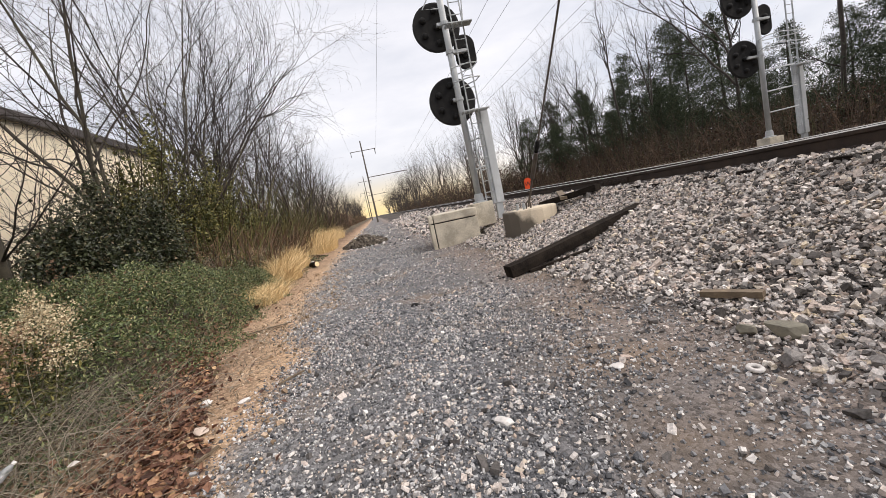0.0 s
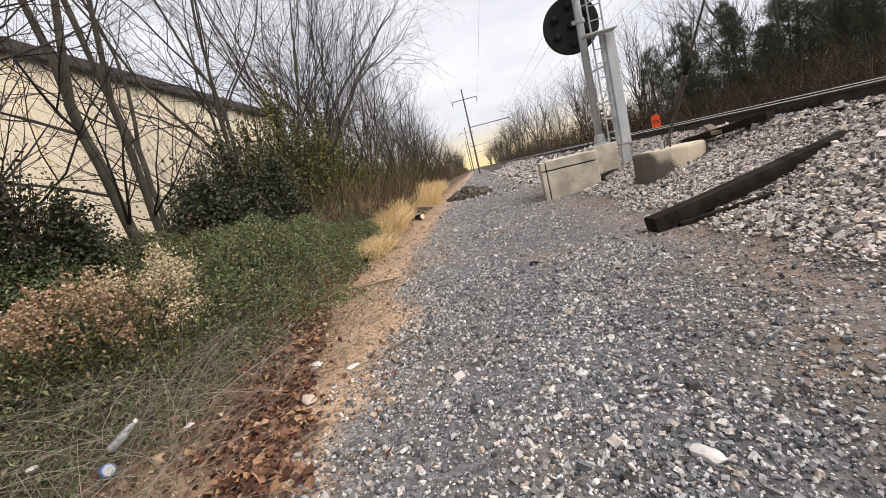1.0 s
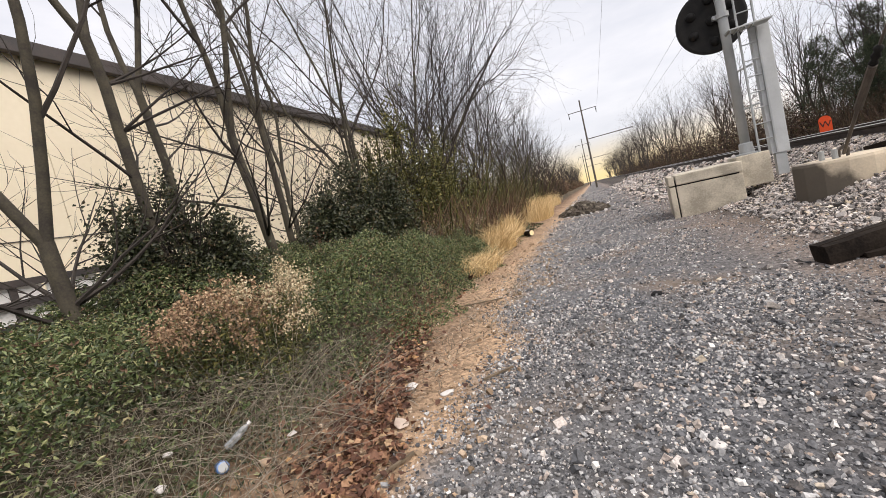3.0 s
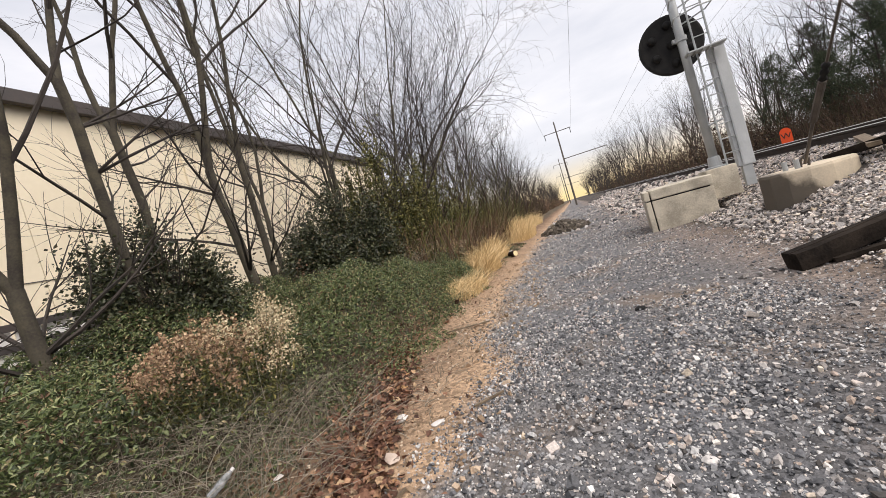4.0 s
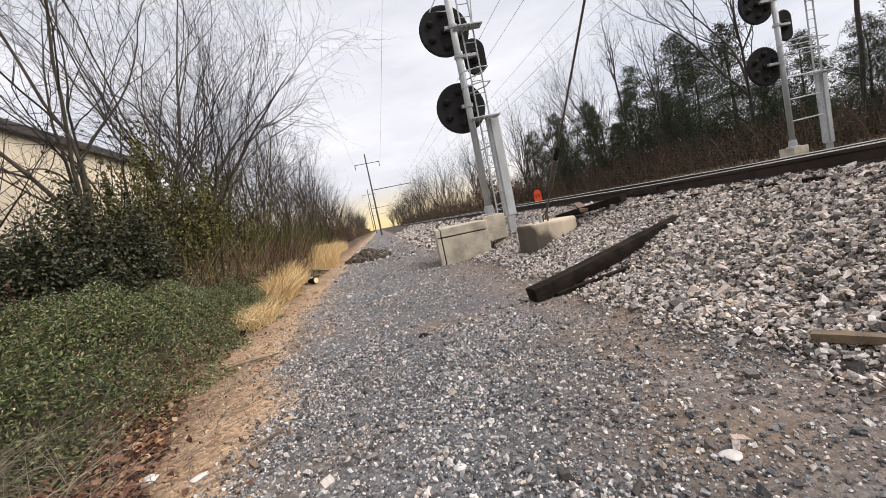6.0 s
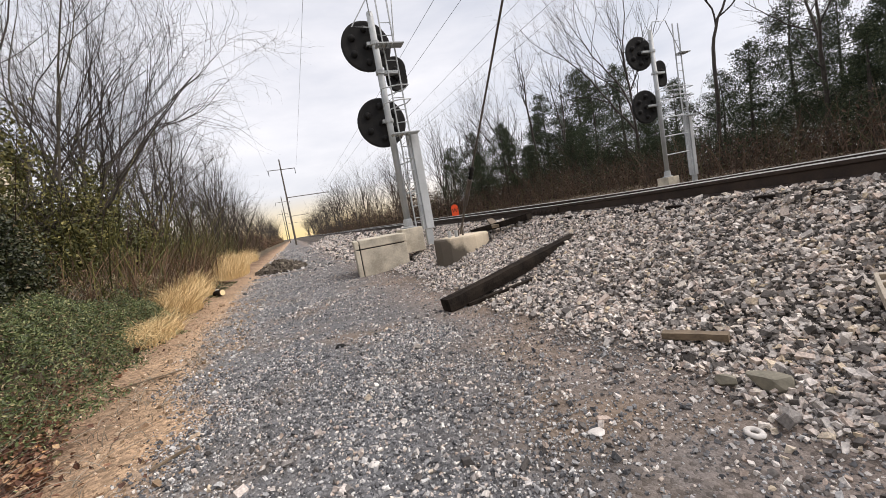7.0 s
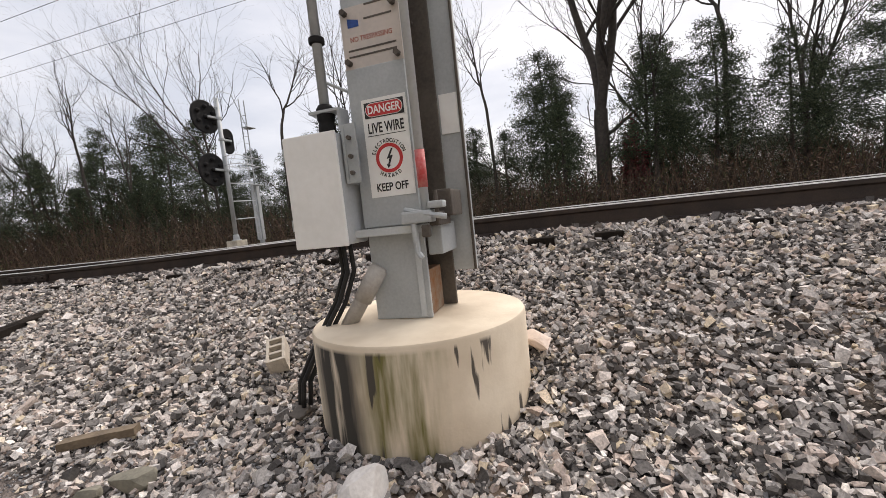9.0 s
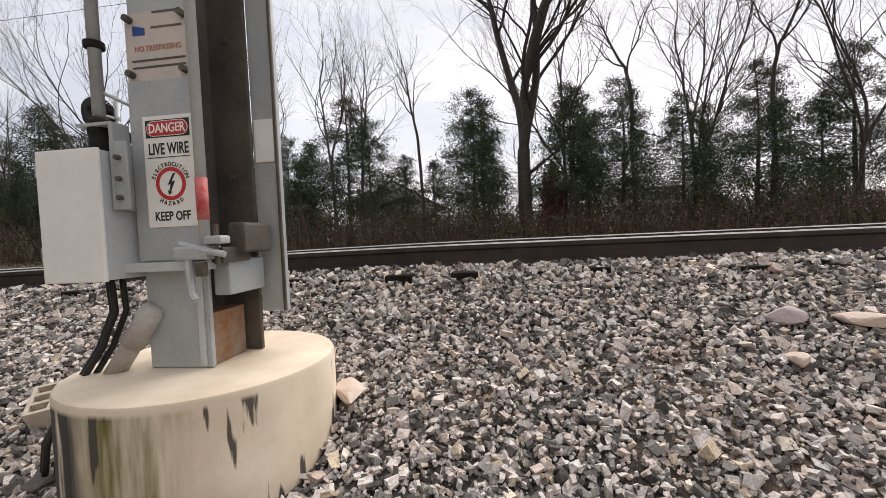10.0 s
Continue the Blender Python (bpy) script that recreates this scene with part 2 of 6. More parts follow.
    v = n.new("ShaderNodeMapRange")
    v.inputs["To Min"].default_value, v.inputs["To Max"].default_value = 0.55, 1.5
    l.new(cs.outputs["Red"], v.inputs["Value"])
    v2 = n.new("ShaderNodeMath")
    v2.operation = "MULTIPLY_ADD"
    l.new(small.outputs["Fac"], v2.inputs[0])
    v2.inputs[1].default_value = 0.9
    v2.inputs[2].default_value = 0.5
    v3 = n.new("ShaderNodeMath")
    v3.operation = "MULTIPLY"
    l.new(v.outputs["Result"], v3.inputs[0])
    l.new(v2.outputs[0], v3.inputs[1])
    hs = n.new("ShaderNodeHueSaturation")
    l.new(v3.outputs[0], hs.inputs["Value"])
    l.new(r.outputs["Color"], hs.inputs["Color"])
    # patches of rusty earth and pale dust
    pn = n.new("ShaderNodeTexNoise")
    pn.inputs["Scale"].default_value, pn.inputs["Detail"].default_value = 0.9, 7
    l.new(co.outputs["Object"], pn.inputs["Vector"])
    pr_ = n.new("ShaderNodeMapRange")
    pr_.inputs["From Min"].default_value, pr_.inputs["From Max"].default_value = 0.5, 0.7
    pr_.inputs["To Max"].default_value = 0.6
    l.new(pn.outputs["Fac"], pr_.inputs["Value"])
    mx = n.new("ShaderNodeMix")
    mx.data_type = "RGBA"
    l.new(pr_.outputs["Result"], mx.inputs["Factor"])
    l.new(hs.outputs["Color"], mx.inputs["A"])
    mx.inputs["B"].default_value = (0.27, 0.19, 0.125, 1)
    l.new(mx.outputs["Result"], b.inputs["Base Color"])
    b.inputs["Roughness"].default_value, b.inputs["Specular IOR Level"].default_value = 0.9, 0.25
    h = n.new("ShaderNodeMath")
    h.operation = "SUBTRACT"
    l.new(small.outputs["Fac"], h.inputs[0])
    l.new(chips.outputs["Distance"], h.inputs[1])
    bp = n.new("ShaderNodeBump")
    bp.inputs["Strength"].default_value, bp.inputs["Distance"].default_value = 0.8, 0.012
    l.new(h.outputs[0], bp.inputs["Height"])
    l.new(bp.outputs["Normal"], b.inputs["Normal"])
    return m


def drum_material():
    """Pale cast concrete with dark runs and a green algae streak down the side."""
    m = bpy.data.materials.new("stained_concrete")
    m.use_nodes = True
    n, l = m.node_tree.nodes, m.node_tree.links
    b = n["Principled BSDF"]
    co = n.new("ShaderNodeTexCoord")
    mp = n.new("ShaderNodeMapping")
    mp.inputs["Scale"].default_value = (1.0, 1.0, 0.12)
    l.new(co.outputs["Object"], mp.inputs["Vector"])
    fine, runs, broad = n.new("ShaderNodeTexNoise"), n.new("ShaderNodeTexNoise"), n.new("ShaderNodeTexNoise")
    for node, s, d, src in ((fine, 45, 5, co.outputs["Object"]), (runs, 13, 4, mp.outputs["Vector"]), (broad, 2.5, 4, co.outputs["Object"])):
        node.inputs["Scale"].default_value, node.inputs["Detail"].default_value = s, d
        l.new(src, node.inputs["Vector"])
    base = n.new("ShaderNodeValToRGB")
    base.color_ramp.elements[0].position, base.color_ramp.elements[0].color = 0.35, (0.58, 0.48, 0.36, 1)
    base.color_ramp.elements[1].position, base.color_ramp.elements[1].color = 0.65, (0.76, 0.66, 0.52, 1)
    l.new(broad.outputs["Fac"], base.inputs["Fac"])
    sp = n.new("ShaderNodeSeparateXYZ")
    l.new(co.outputs["Object"], sp.inputs["Vector"])

    def band(y0, y1, edge):
        up, dn, mul = n.new("ShaderNodeMapRange"), n.new("ShaderNodeMapRange"), n.new("ShaderNodeMath")
        for node, a, c in ((up, y0 - edge, y0 + edge), (dn, y1 + edge, y1 - edge)):
            node.inputs["From Min"].default_value, node.inputs["From Max"].default_value = a, c
            l.new(jig.outputs[0], node.inputs["Value"])
        mul.operation = "MULTIPLY"
        l.new(up.outputs["Result"], mul.inputs[0])
        l.new(dn.outputs["Result"], mul.inputs[1])
        return mul

    jig = n.new("ShaderNodeMath")
    jig.operation = "MULTIPLY_ADD"
    l.new(runs.outputs["Fac"], jig.inputs[0])
    jig.inputs[1].default_value = 0.16
    l.new(sp.outputs["Y"], jig.inputs[2])
    side = n.new("ShaderNodeMapRange")
    side.inputs["From Min"].default_value, side.inputs["From Max"].default_value = 0.575, 0.555
    l.new(sp.outputs["Z"], side.inputs["Value"])
    last = base.outputs["Color"]
    for y0, y1, edge, colour, amount, low, high in ((-0.16, 0.16, 0.07, (0.115, 0.105, 0.015), 0.94, 0.34, 0.56), (0.19, 0.47, 0.05, (0.022, 0.02, 0.017), 0.97, 0.30, 0.44), (-0.6, 0.25, 0.05, (0.05, 0.042, 0.035), 0.95, 0.585, 0.62)):
        k = band(y0, y1, edge)
        rr = n.new("ShaderNodeMapRange")
        rr.inputs["From Min"].default_value, rr.inputs["From Max"].default_value, rr.inputs["To Max"].default_value = low, high, amount
        l.new(runs.outputs["Fac"], rr.inputs["Value"])
        f, f2, mx = n.new("ShaderNodeMath"), n.new("ShaderNodeMath"), n.new("ShaderNodeMix")
        f.operation = f2.operation = "MULTIPLY"
        l.new(k.outputs[0], f.inputs[0])
        l.new(rr.outputs["Result"], f.inputs[1])
        l.new(f.outputs[0], f2.inputs[0])
        l.new(side.outputs["Result"], f2.inputs[1])
        mx.data_type = "RGBA"
        l.new(f2.outputs[0], mx.inputs["Factor"])
        l.new(last, mx.inputs["A"])
        mx.inputs["B"].default_value = (*colour, 1)
        last = mx.outputs["Result"]
    l.new(last, b.inputs["Base Color"])
    b.inputs["Roughness"].default_value = 0.85
    bp = n.new("ShaderNodeBump")
    bp.inputs["Strength"].default_value, bp.inputs["Distance"].default_value = 0.25, 0.006
    l.new(fine.outputs["Fac"], bp.inputs["Height"])
    l.new(bp.outputs["Normal"], b.inputs["Normal"])
    return m


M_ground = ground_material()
M_wall = material("cream_wall_panels", (0.86, 0.77, 0.60), (0.80, 0.71, 0.54), 0.5, 9, bump=0.08, rough=0.7)
M_fascia = material("dark_roof_edge", (0.07, 0.055, 0.05), (0.045, 0.04, 0.04), 2, 30, rough=0.6)
M_conc = material("cast_concrete", (0.64, 0.58, 0.47), (0.36, 0.32, 0.255), 2.6, 40, bump=0.3, spread=0.10)
M_conc_dirty = material("weathered_concrete", (0.66, 0.56, 0.42), (0.20, 0.165, 0.13), 1.6, 30, bump=0.35, spread=0.07)
M_drum = drum_material()
M_grey = material("galvanised_steel", (0.46, 0.48, 0.49), (0.36, 0.38, 0.39), 3, 70, rough=0.5, metal=0.15, bump=0.08)
M_grey_light = material("pale_grey_paint", (0.55, 0.57, 0.58), (0.45, 0.47, 0.48), 3, 60, rough=0.5, bump=0.05)
M_brown_steel = material("brown_weathered_steel", (0.13, 0.11, 0.09), (0.07, 0.058, 0.05), 5, 60, rough=0.65, metal=0.2, bump=0.15)
M_white = material("white_enamel", (0.88, 0.87, 0.85), (0.80, 0.79, 0.76), 3, 30, rough=0.4, bump=0.03)
M_black = material("black_paint", (0.014, 0.014, 0.015), (0.025, 0.024, 0.023), 6, 60, rough=0.8, bump=0.1)
M_black.node_tree.nodes["Principled BSDF"].inputs["Specular IOR Level"].default_value = 0.2
M_rubber = material("black_rubber", (0.015, 0.015, 0.015), None, 10, 80, rough=0.6)
M_rail = material("rusty_rail", (0.06, 0.042, 0.034), (0.032, 0.024, 0.021), 6, 90, rough=0.7, metal=0.3, bump=0.2)
M_railhead = material("polished_rail_head", (0.62, 0.60, 0.56), (0.45, 0.42, 0.38), 10, 90, rough=0.28, metal=0.9, bump=0.05)
M_tie = material("creosoted_timber", (0.034, 0.027, 0.022), (0.012, 0.010, 0.009), 5, 45, rough=1.0, bump=0.6, dist=0.015)
M_tie.node_tree.nodes["Principled BSDF"].inputs["Specular IOR Level"].default_value = 0.08
M_redsign = material("red_enamel", (0.55, 0.03, 0.035), (0.45, 0.03, 0.03), 8, 60, rough=0.45, bump=0.03)
M_ink = material("black_ink", (0.02, 0.02, 0.02), None, 20, 90, rough=0.6, bump=0)
M_orange = material("fluorescent_orange_board", (0.95, 0.10, 0.015), (0.85, 0.085, 0.012), 6, 50, rough=0.5, bump=0.02)
M_blue = material("blue_ink", (0.04, 0.10, 0.35), None, 20, 90, bump=0)
M_pipe = material("grey_plastic_pipe", (0.50, 0.47, 0.43), (0.36, 0.33, 0.30), 6, 60, rough=0.6, bump=0.1)

# ---- large structure ----
xs = np.concatenate([np.linspace(-400, -62, 8), np.linspace(-60, -10, 26), np.linspace(-9.5, -3, 27), np.arange(-2.9, 6, 0.1), np.linspace(6.1, 14, 30), np.linspace(15, 80, 30), np.linspace(90, 900, 8)])
ys = np.concatenate([np.linspace(-400, -32, 8), np.linspace(-30, -4, 27), np.arange(-3.8, 14, 0.1), np.linspace(14.2, 40, 90), np.linspace(41, 120, 40), np.linspace(130, 1500, 12)])
X, Y = np.meshgrid(xs, ys)
near = ((X > -3) & (X < 6) & (Y < 16) & (Y > -4)).astype(float)
Z = ground_z(X, Y) + near * 0.006 * bumps(X, Y, 0.22)
V = np.stack([X, Y, Z], -1).reshape(-1, 3)
nx, ny = len(xs), len(ys)
ii = (np.arange(ny - 1)[:, None] * nx + np.arange(nx - 1)[None]).ravel()
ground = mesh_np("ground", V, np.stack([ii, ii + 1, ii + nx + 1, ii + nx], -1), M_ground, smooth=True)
tagged(ground, "grey gravel track with sandy edge beside a ballast bank", "ground", kind="structure")


# ---- railway track ----
def rail_mesh(name, x, parent, y0=-45.0, y1=420.0):
    prof = [(-0.07, 0.0), (0.07, 0.0), (0.07, 0.012), (0.012, 0.03), (0.01, 0.125), (0.034, 0.14), (0.036, 0.175), (0.028, 0.186), (-0.028, 0.186), (-0.036, 0.175), (-0.034, 0.14), (-0.01, 0.125), (-0.012, 0.03), (-0.07, 0.012)]
    yy = np.concatenate([np.linspace(y0, -2, 12), np.linspace(-1, 14, 40), np.linspace(15, 60, 20), np.linspace(70, y1, 14)])
    z0 = bed(yy) + 0.045
    k = len(prof)
    v = np.array([(x + px, y, z + pz) for y, z in zip(yy, z0) for px, pz in prof])
    f = [(i * k + j, i * k + (j + 1) % k, (i + 1) * k + (j + 1) % k, (i + 1) * k + j) for i in range(len(yy) - 1) for j in range(k)]
    ob = mesh_object(name, v, f, M_rail, parent)
    ob.data.materials.append(M_railhead)
    for i, p in enumerate(ob.data.polygons):
        p.material_index = 1 if i % k in (6, 7, 8) else 0
    return ob


track = empty("railway_track", (RAIL_X + 0.75, 0, 0.84))
tagged(track, "rusty steel rails with polished heads on dark timber ties in ballast", "railway track")
for rx in (RAIL_X, RAIL_X + 1.5):
    r = rail_mesh("rail", rx - track.location.x, track)
    r.location.z = -track.location.z
tie_bm = box_bm(-1.08, 1.30, -0.11, 0.11, -0.17, 0.0, 0.012)
tie_me = bpy.data.meshes.new("tie")
tie_bm.to_mesh(tie_me)
tie_bm.free()
tie_me.materials.append(M_tie)
plate_bm = box_bm(-0.10, 0.18, -0.09, 0.09, 0.0, 0.028, 0.004)
for px, py in ((-0.085, -0.06), (-0.085, 0.06), (0.085, -0.06)):
    box_bm(px - 0.012, px + 0.012, py - 0.012, py + 0.012, 0.02, 0.055, 0.002, plate_bm)
plate_me = bpy.data.meshes.new("tie_plate")
plate_bm.to_mesh(plate_me)
plate_bm.free()
plate_me.materials.append(M_rail)
trng = random.Random(4)
for i in range(170):
    ty = -20 + i * 0.52 + trng.uniform(-0.05, 0.05)
    t = new("tie", tie_me)
    t.parent = track
    t.matrix_basis = pose(trng.uniform(-0.10, 0.05), ty, float(bed(ty)) - 0.84 + trng.uniform(-0.015, 0.015), 0, 0, trng.uniform(-1.5, 1.5))
    p = new("tie_plate", plate_me)
    p.parent = track
    p.location = (RAIL_X - track.location.x - 0.03, ty, float(bed(ty)) - 0.84 + 0.018)
# a bolted joint in the near rail
jb = box_bm(-0.048, -0.012, -0.42, 0.42, 0.04, 0.135, 0.006)
for k in range(6):
    box_bm(-0.075, -0.045, -0.36 + k * 0.144, -0.325 + k * 0.144, 0.07, 0.105, 0.005, jb)
j = part("joint_bar", jb, M_rail, track, "six-bolt joint bar on the rail web")
j.location = (RAIL_X - track.location.x, 8.6, float(bed(8.6)) + 0.045 - 0.84)


# ---- warehouse ----
def build_warehouse():
    wh = empty("warehouse", (-11, 8, 0.6))
    tagged(wh, "long cream-walled warehouse with a dark brown roof edge", "warehouse")
    ox, oy, oz = wh.location
    y0, y1, top = -14.0, 27.5, 7.0
    n = 17
    w = (y1 - y0) / n
    for k in range(n):
        part("wall_panel", box_bm(-11.25 - ox, -11.0 - ox, y0 + k * w + 0.006 - oy, y0 + (k + 1) * w - 0.006 - oy, 0.2 - oz, top - oz, 0.006), M_wall, wh)
    part("end_wall", box_bm(-30 - ox, -11.26 - ox, y1 - 0.25 - oy, y1 - oy, 0.2 - oz, top - oz, 0.01), M_wall, wh)
    part("back_wall", box_bm(-30 - ox, -29.7 - ox, y0 - oy, y1 - 0.26 - oy, 0.2 - oz, top - oz, 0.01), M_wall, wh)
    part("roof", box_bm(-30.3 - ox, -10.9 - ox, y0 - 0.2 - oy, y1 + 0.2 - oy, top + 0.003 - oz, top + 0.16 - oz, 0.02), M_fascia, wh)
    gut = box_bm(-10.9 - ox, -10.72 - ox, y0 - 0.2 - oy, y1 + 0.2 - oy, top - 0.09 - oz, top + 0.24 - oz, 0.015)
    part("gutter", gut, M_fascia, wh, "dark brown eaves gutter")
    for k in range(3):
        part("downpipe", rod_bm([(-10.94 - ox, 3.4 + k * 9 - oy, 0.4 - oz), (-10.94 - ox, 3.4 + k * 9 - oy, top - 0.1 - oz)], 0.05), M_wall, wh)
    part("wall_seam", box_bm(-10.99 - ox, -10.98 - ox, y0 - oy, y1 - oy, 2.75 - oz, 2.77 - oz, 0), M_fascia, wh)


build_warehouse()


def build_trailer_fence():
    """Low white barrier of boards with dark rails in front of the warehouse."""
    f = empty("board_barrier", (-9.2, 3.5, gz(-9.2, 3.5)))
    tagged(f, "low white slatted barrier with dark rails before the warehouse", "barrier")
    ox, oy, oz = f.location
    for k in range(7):
        part("post", box_bm(-0.06, 0.06, -5.6 + k * 1.6 - 0.05, -5.6 + k * 1.6 + 0.05, 0, 1.1, 0.008), M_fascia, f)
    for z in (0.98, 0.62, 0.24):
        part("rail", box_bm(0.062, 0.10, -5.7, 4.3, z, z + 0.13, 0.006), M_fascia, f)
    for k in range(22):
        part("board", box_bm(-0.045, 0.0, -5.5 + k * 0.44 + 0.02, -5.5 + k * 0.44 + 0.40, 0.08, 1.05, 0.006), M_white, f)


build_trailer_fence()


# ---- catenary pole on its round foundation ----
def text_mesh(name, body, size, parent, mat, y, z, x, squeeze=1.0, turn=0.0, align="CENTER"):
    cu = bpy.data.curves.new(name, "FONT")
    cu.body, cu.size, cu.align_x, cu.align_y, cu.extrude = body, size, align, "CENTER", 0.0006
    cu.resolution_u = 3
    cu.offset = size * 0.018
    tmp = new(name + "_source", cu)
    me = bpy.data.meshes.new_from_object(tmp.evaluated_get(bpy.context.evaluated_depsgraph_get()))
    bpy.data.objects.remove(tmp)
    me.materials.clear()
    me.materials.append(mat)
    ob = new(name, me)
    ob.parent = parent
    ob.matrix_basis = Matrix.Translation((x, y, z)) @ pose(0, 0, 0, 90, 0, -90) @ pose(0, 0, 0, 0, 0, turn) @ Matrix.Diagonal((squeeze, 1, 1, 1))
    return ob


def flat_x(points, x, thick=0.0012):
    """A thin plate facing -x from (y, z) corners."""
    bm = bmesh.new()
    a = [bm.verts.new((x, y, z)) for y, z in points]
    b = [bm.verts.new((x - thick, y, z)) for y, z in points]
    bm.faces.new(a)
    bm.faces.new(b[::-1])
    for k in range(len(a)):
        bm.faces.new((a[k], b[k], b[(k + 1) % len(a)], a[(k + 1) % len(a)]))
    bmesh.ops.recalc_face_normals(bm, faces=bm.faces[:])
    return bm


def ring_x(cy, cz, r0, r1, x, n=40, thick=0.001):
    bm = bmesh.new()
    v = [[bm.verts.new((x - t, cy + r * math.cos(2 * math.pi * k / n), cz + r * math.sin(2 * math.pi * k / n))) for k in range(n)] for t in (0, thick) for r in (r0, r1)]
    for k in range(n):
        q = (k + 1) % n
        bm.faces.new((v[2][k], v[2][q], v[3][q], v[3][k]))
        bm.faces.new((v[0][k], v[1][k], v[1][q], v[0][q]))
        bm.faces.new((v[1][k], v[3][k], v[3][q], v[1][q]))
    bmesh.ops.recalc_face_normals(bm, faces=bm.faces[:])
    return bm


def build_drum():
    d = part("round_foundation", lathe_bm([(0.585, -0.3), (0.585, 0.585), (0.578, 0.597), (0.565, 0.602), (0.3, 0.606), (0.02, 0.607)], 72, wobble=0.003), M_drum, smooth=True)
    d.location = (3.30, 1.98, 0)
    d.data.set_sharp_from_angle(angle=radians(35))
    tagged(d, "round cast concrete footing stained with black runs and green algae", "foundation")


build_drum()


def build_post():
    p = empty("catenary_pole", (3.29, 2.0, 0.607))
    tagged(p, "grey steel H-section catenary pole bolted to a round footing", "utility pole")
    ox, oy, oz = p.location
    B = lambda x0, x1, y0, y1, z0, z1, bv=0.004: box_bm(x0 - ox, x1 - ox, y0 - oy, y1 - oy, z0 - oz, z1 - oz, bv)
    part("front_flange", B(3.13, 3.152, 1.845, 2.155, 0.609, 9.2), M_grey, p)
    part("back_flange", B(3.43, 3.452, 1.79, 2.155, 0.609, 9.2), M_brown_steel, p, "brown weathered back flange")
    part("web", B(3.1525, 3.4295, 1.99, 2.01, 0.609, 9.2, 0), M_brown_steel, p, "brown weathered web")
    part("base_cover", B(3.16, 3.40, 1.86, 1.98, 0.609, 0.85), material("rusty_cover", (0.25, 0.20, 0.15), (0.22, 0.09, 0.03), 6, 40, rough=0.8), p, "rust-streaked cover at the foot")
    part("front_plate", B(3.108, 3.127, 1.842, 2.158, 1.10, 1.90), M_grey, p, "flat grey mounting plate")
    part("bracket_shelf", B(3.06, 3.128, 1.80, 2.20, 1.055, 1.095), M_grey_light, p, "pale angle bracket")
    for y in (1.87, 2.13):
        for z in (1.93, 2.17):
            bm = rod_bm([(3.125 - ox, y - oy, z - oz), (3.085 - ox, y - oy, z - oz)], 0.016, 6)
            part("bolt", bm, M_brown_steel, p)
    for z in (1.5, 2.2, 2.9):
        part("flange_bolt", rod_bm([(3.43 - ox, 1.89 - oy, z - oz), (3.40 - ox, 1.89 - oy, z - oz)], 0.014, 6), M_brown_steel, p)
    # board beside the back flange
    part("guard_channel", B(3.47, 3.50, 1.66, 1.80, 0.80, 6.5), M_grey, p, "grey guard channel open at the foot")
    part("channel_lip", B(3.455, 3.469, 1.66, 1.675, 0.80, 6.5), M_brown_steel, p)
    part("paper_notice", B(3.462, 3.469, 1.68, 1.785, 1.58, 1.80, 0), M_white, p, "white paper notice")
    # operating rod of the switch with its locking gear
    part("operating_rod", rod_bm([(3.07 - ox, 1.80 - oy, 1.16 - oz), (3.07 - ox, 1.80 - oy, 8.6 - oz)], 0.022, 12), M_grey_light, p, "pale grey switch operating tube", True)
    part("red_tag", rod_bm([(3.07 - ox, 1.80 - oy, 1.27 - oz), (3.07 - ox, 1.80 - oy, 1.45 - oz)], 0.0245, 12), material("faded_red_label", (0.52, 0.06, 0.06), (0.58, 0.22, 0.20), 18, 70, rough=0.5), p, "red label wrapped on the tube", True)
    gear = B(3.02, 3.12, 1.76, 1.92, 1.10, 1.16, 0.012)
    part("lock_box", gear, M_grey, p)
    part("lock_arm", rod_bm([(3.05 - ox, 1.90 - oy, 1.17 - oz), (3.03 - ox, 1.78 - oy, 1.14 - oz), (3.04 - ox, 1.69 - oy, 1.12 - oz)], 0.014, 8), M_grey, p)
    part("lock_lever", rod_bm([(3.04 - ox, 1.86 - oy, 1.10 - oz), (3.035 - ox, 1.85 - oy, 0.96 - oz), (3.03 - ox, 1.83 - oy, 0.93 - oz)], 0.016, 8), M_grey, p)
    part("padlock", B(3.015, 3.05, 1.775, 1.815, 1.03, 1.09, 0.008), M_brown_steel, p, "small brown padlock")
    part("clamp", B(3.10, 3.30, 1.74, 1.80, 1.08, 1.15, 0.01), M_brown_steel, p)
    part("lower_clamp", B(3.16, 3.44, 1.76, 1.84, 0.93, 1.09, 0.01), M_grey, p)
    # solid block, its brown stands for the shade inside the gear's square opening
    part("hollow_shade_block", B(3.20, 3.42, 1.70, 1.785, 1.12, 1.26, 0.012), M_brown_steel, p, "solid brown block drawn for a dark opening")
    part("lock_hasp", B(3.03, 3.10, 1.70, 1.78, 1.165, 1.20, 0.01), M_grey, p)
    part("hinge_pin", rod_bm([(3.06 - ox, 1.74 - oy, 1.08 - oz), (3.06 - ox, 1.74 - oy, 1.25 - oz)], 0.011, 8), M_brown_steel, p)
    part("ground_strap", B(3.121, 3.128, 1.87, 1.90, 0.62, 1.05, 0.001), M_grey_light, p)
    # warning sign
    s = part("danger_sign", flat_x([(1.852 - oy, 1.25 - oz), (2.092 - oy, 1.25 - oz), (2.092 - oy, 1.74 - oz), (1.852 - oy, 1.74 - oz)], 3.107 - ox, 0.003), M_white, p, "white danger live wire sign")
    cy, xx = 1.972 - oy, 3.1035 - ox
    part("black_panel", flat_x([(1.866 - oy, 1.645 - oz), (2.078 - oy, 1.645 - oz), (2.078 - oy, 1.722 - oz), (1.866 - oy, 1.722 - oz)], xx), M_ink, s)
